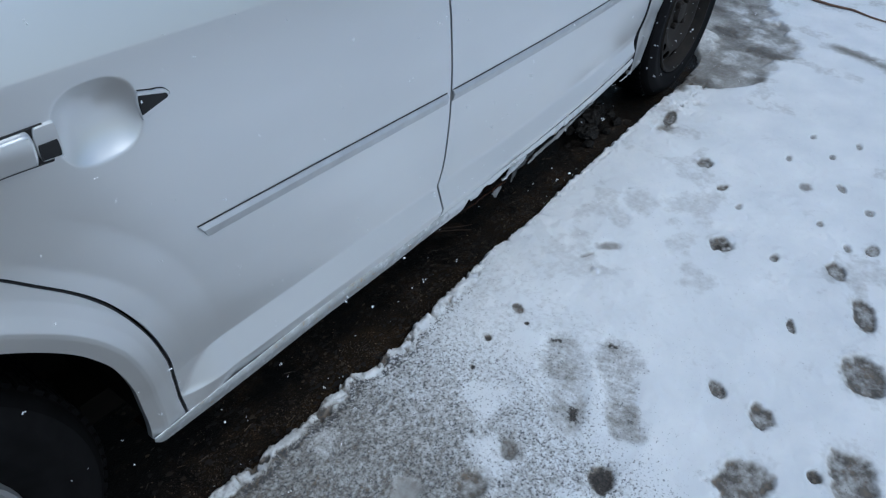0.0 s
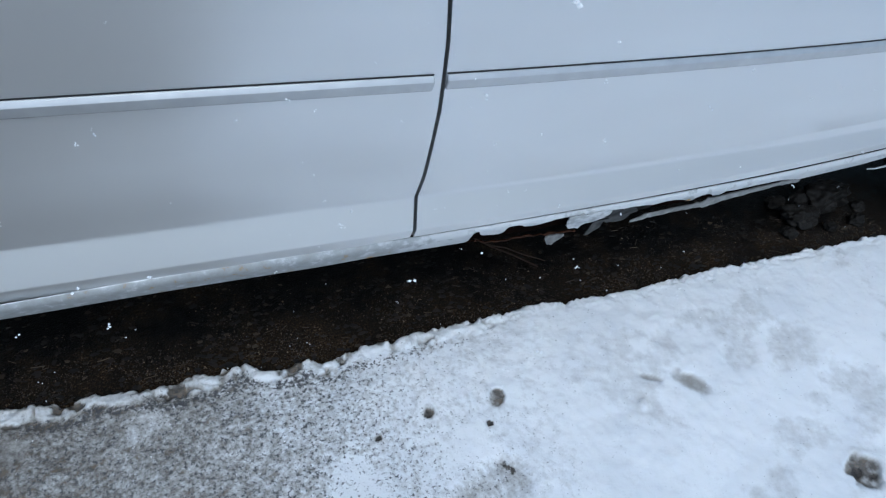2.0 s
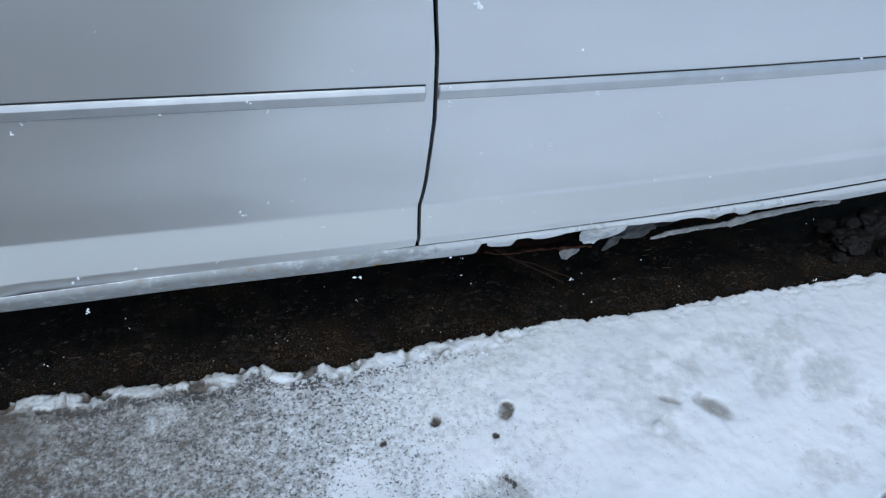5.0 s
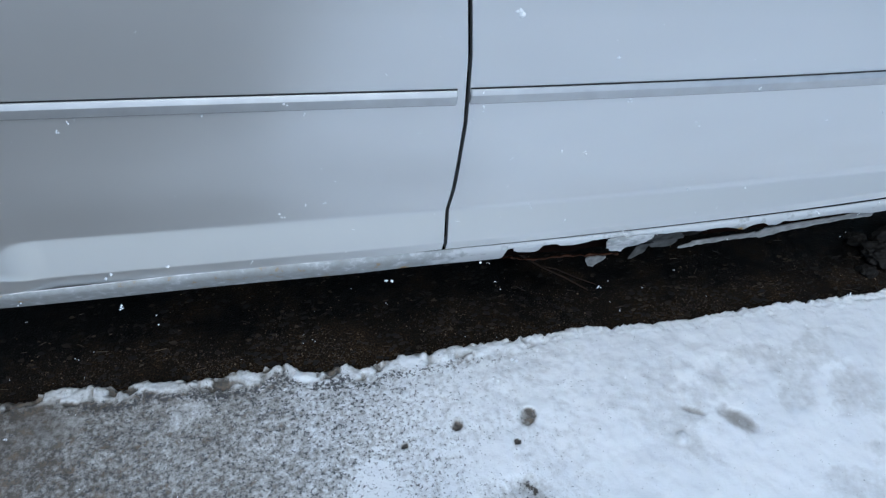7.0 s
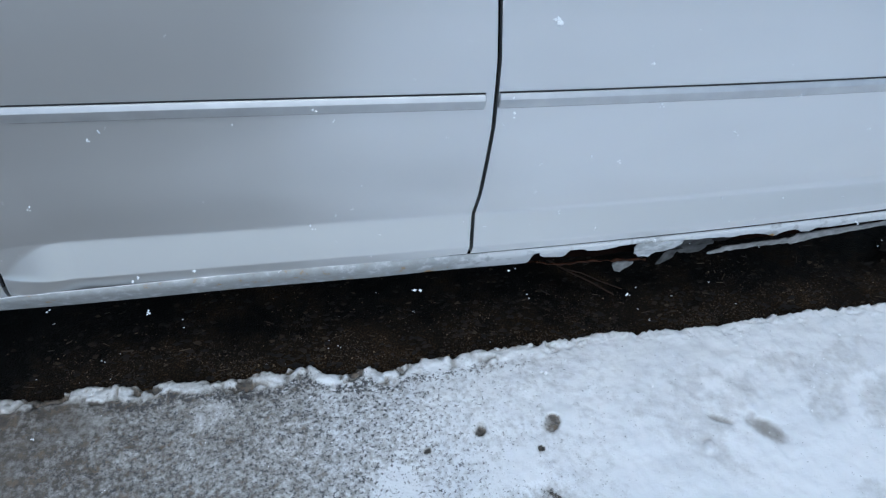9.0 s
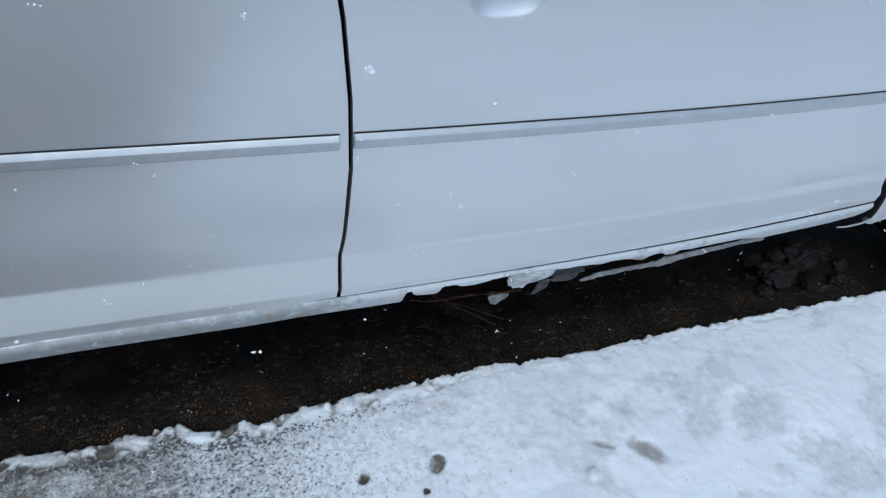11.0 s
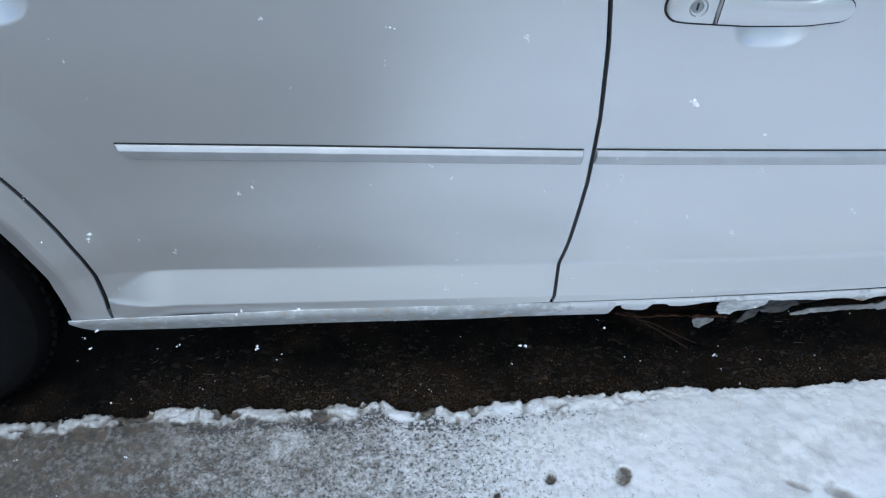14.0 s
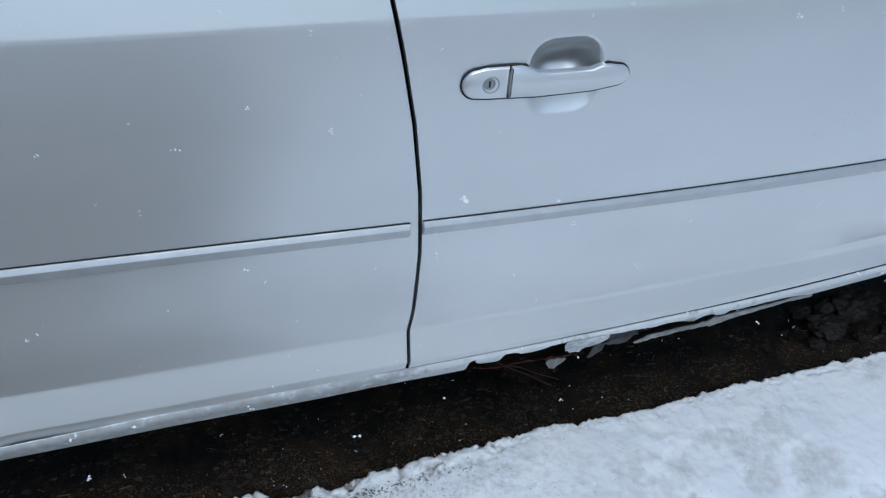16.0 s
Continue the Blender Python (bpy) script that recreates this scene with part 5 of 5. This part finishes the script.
def twig(points, radius, label="thin wet brown twig lying on the asphalt", mat=TWIG):
    bm = bmesh.new()
    rings = []
    for i, p in enumerate(points):
        a = Vector(points[min(i + 1, len(points) - 1)]) - Vector(points[max(i - 1, 0)])
        q = a.to_track_quat("Z", "Y")
        r = radius * (1 - 0.5 * i / (len(points) - 1))
        rings.append([bm.verts.new(Vector(p) + q @ Vector((r * math.cos(t), r * math.sin(t), 0))) for t in np.linspace(0, 2 * math.pi, 7, endpoint=False)])
    for a, b in zip(rings, rings[1:]):
        for i in range(7):
            bm.faces.new((a[i], a[(i + 1) % 7], b[(i + 1) % 7], b[i]))
    bm.faces.new(rings[0])
    bm.faces.new(rings[-1])
    ob = part("twig", bm, mat, None)
    return tagged(ob, label, "twig")


twig([(2.96, -0.02, 0.036), (2.927, -0.09, 0.035), (2.912, -0.165, 0.036), (2.925, -0.263, 0.035), (2.89, -0.349, 0.034), (2.865, -0.44, 0.036)], 0.0075, "reddish-brown branch lying on the snow", BRANCH)
twig([(0.19, 0.315, 0.004), (0.235, 0.262, 0.005), (0.27, 0.225, 0.004), (0.31, 0.190, 0.004), (0.350, 0.150, 0.003)], 0.0032)
twig([(0.268, 0.228, 0.004), (0.300, 0.212, 0.006), (0.330, 0.188, 0.005), (0.372, 0.162, 0.003)], 0.0022)


def litter(name, count, seed, make, mat, label, category, reach):
    """Many small bits strewn on the bare strip beside the snow."""
    rnd = random.Random(seed)
    verts, faces = [], []
    for _ in range(count):
        x = rnd.uniform(-0.95, 1.25)
        y = float(np.interp(x, EDGE_X, EDGE_Y)) + 0.006 + min(0.4, rnd.expovariate(1 / reach))
        if noise.noise(Vector((x * 9, y * 16, seed))) + rnd.uniform(-0.35, 0.35) < 0.02:
            continue
        if rnd.random() < 0.9 * float(smoothstep(-0.55, -0.85, x)):
            continue
        make(verts, faces, rnd, x, y)
    ob = mesh_object(name, verts, faces, mat, smooth=False)
    return tagged(ob, label, category, kind="stuff")


def pebble(verts, faces, rnd, x, y):
    """A grain: an uneven low pyramid."""
    r, n0, a = min(0.0020, 0.0005 + rnd.expovariate(1 / 0.0004)), len(verts), rnd.uniform(0, 6)
    for i in range(4):
        w = r * rnd.uniform(0.7, 1.25)
        verts.append((x + w * math.cos(a + i * 1.571), y + w * math.sin(a + i * 1.571), 0.0))
    verts.append((x + rnd.uniform(-0.4, 0.4) * r, y + rnd.uniform(-0.4, 0.4) * r, r * rnd.uniform(0.6, 1.1)))
    faces += [(n0, n0 + 1, n0 + 4), (n0 + 1, n0 + 2, n0 + 4), (n0 + 2, n0 + 3, n0 + 4), (n0 + 3, n0, n0 + 4)]


def straw(verts, faces, rnd, x, y):
    a, ln, w, n0 = rnd.gauss(0, 0.5), rnd.uniform(0.006, 0.022), rnd.uniform(0.0004, 0.0009), len(verts)
    d, e = Vector((math.cos(a), math.sin(a), 0)), Vector((-math.sin(a), math.cos(a), 0))
    c = Vector((x, y, 0.0012))
    verts += [c + d * (u * ln / 2) + e * (v * w) + Vector((0, 0, q * w)) for u in (-1, 1) for v, q in ((-1, 0), (1, 0), (0, 1.4))]
    faces += [tuple(n0 + i for i in f) for f in ((0, 1, 2), (3, 5, 4), (0, 3, 4, 1), (1, 4, 5, 2), (2, 5, 3, 0))]


def island_material(name, stops, rough):
    m, n, l, p = material(name)
    g = n.new("ShaderNodeNewGeometry")
    r = ramp(n, l, g.outputs["Random Per Island"], stops)
    nz = noise_node(n, l, 300.0, 2.0)
    l.new(r.outputs["Color"], p.inputs["Base Color"])
    p.inputs["Roughness"].default_value = rough
    bump(n, l, nz.outputs["Fac"], 0.3, 0.0005, p)
    return m


GRIT = island_material("mixed_grit", [(0.0, (0.008, 0.006, 0.004)), (0.60, (0.034, 0.022, 0.013)), (0.92, (0.10, 0.066, 0.036)), (1.0, (0.28, 0.20, 0.12))], 0.6)
CHAFF = island_material("wet_straw", [(0.0, (0.015, 0.010, 0.006)), (0.6, (0.045, 0.030, 0.016)), (1.0, (0.10, 0.07, 0.04))], 0.6)
litter("grit", 26000, 3, pebble, GRIT, "brown and grey grit scattered on wet asphalt", "grit", 0.06)
litter("straw", 260, 4, straw, CHAFF, "short brown bits of straw on wet asphalt", "straw", 0.12)


def leaf_bit(verts, faces, rnd, x, y):
    """A scrap of rotten leaf: a bent, uneven five-sided flake with thickness."""
    r, n0, a = rnd.uniform(0.003, 0.0085), len(verts), rnd.uniform(0, 6)
    tilt, lift = rnd.uniform(-0.25, 0.25), rnd.uniform(0.0008, 0.0022)
    ring = [(math.cos(a + k * 1.2566) * rnd.uniform(0.3, 1.35), math.sin(a + k * 1.2566) * rnd.uniform(0.2, 0.8)) for k in range(5)]
    for drop in (0.0, 0.0007):
        for u, v in ring:
            verts.append((x + r * u, y + r * v, lift + r * (tilt * u + 0.12 * abs(v)) + abs(tilt) * r - drop))
    faces += [tuple(n0 + i for i in range(5)), tuple(n0 + 9 - i for i in range(5))] + [(n0 + i, n0 + (i + 1) % 5, n0 + 5 + (i + 1) % 5, n0 + 5 + i) for i in range(5)]


ROTTEN = island_material("rotten_leaf", [(0.0, (0.003, 0.0025, 0.002)), (0.6, (0.008, 0.006, 0.004)), (0.9, (0.024, 0.016, 0.009)), (1.0, (0.06, 0.044, 0.028))], 0.7)
litter("leaf_litter", 3200, 6, leaf_bit, ROTTEN, "dark scraps of rotten leaves on wet asphalt", "leaf litter", 0.14)


# ---- snow in the air ----
def falling_snow():
    """Loose flakes between the eye and the car, each a few crystals stuck together."""
    rnd = random.Random(12)
    verts, faces = [], []
    for _ in range(620):
        c = Vector((rnd.uniform(-1.15, 1.5), rnd.uniform(-0.40, -0.035), rnd.uniform(0.06, 1.12)))
        size = 0.0005 + min(0.0026, rnd.expovariate(1 / 0.00045))
        for _ in range(rnd.choice((1, 2, 2, 3, 4))):
            o = c + Vector((rnd.gauss(0, 1), rnd.gauss(0, 1), rnd.gauss(0, 1))) * size
            n0, k = len(verts), [rnd.uniform(0.45, 1.25) * size for _ in range(6)]
            verts += [o + Vector(d) * r for d, r in zip(((1, 0, 0), (0, 1, 0), (-1, 0, 0), (0, -1, 0), (0, 0, 1), (0, 0, -1)), k)]
            faces += [tuple(n0 + i for i in f) for f in ((0, 1, 4), (1, 2, 4), (2, 3, 4), (3, 0, 4), (1, 0, 5), (2, 1, 5), (3, 2, 5), (0, 3, 5))]
    ob = mesh_object("falling_snow", verts, faces, FLAKE, smooth=False)
    tagged(ob, "loose white snowflakes falling beside the car", "snowflakes", kind="stuff")


FLAKE = grainy("fresh_snow", (0.86, 0.88, 0.90), (0.93, 0.94, 0.95), 200, (0.8, 0.95), relief=0.0002)
falling_snow()
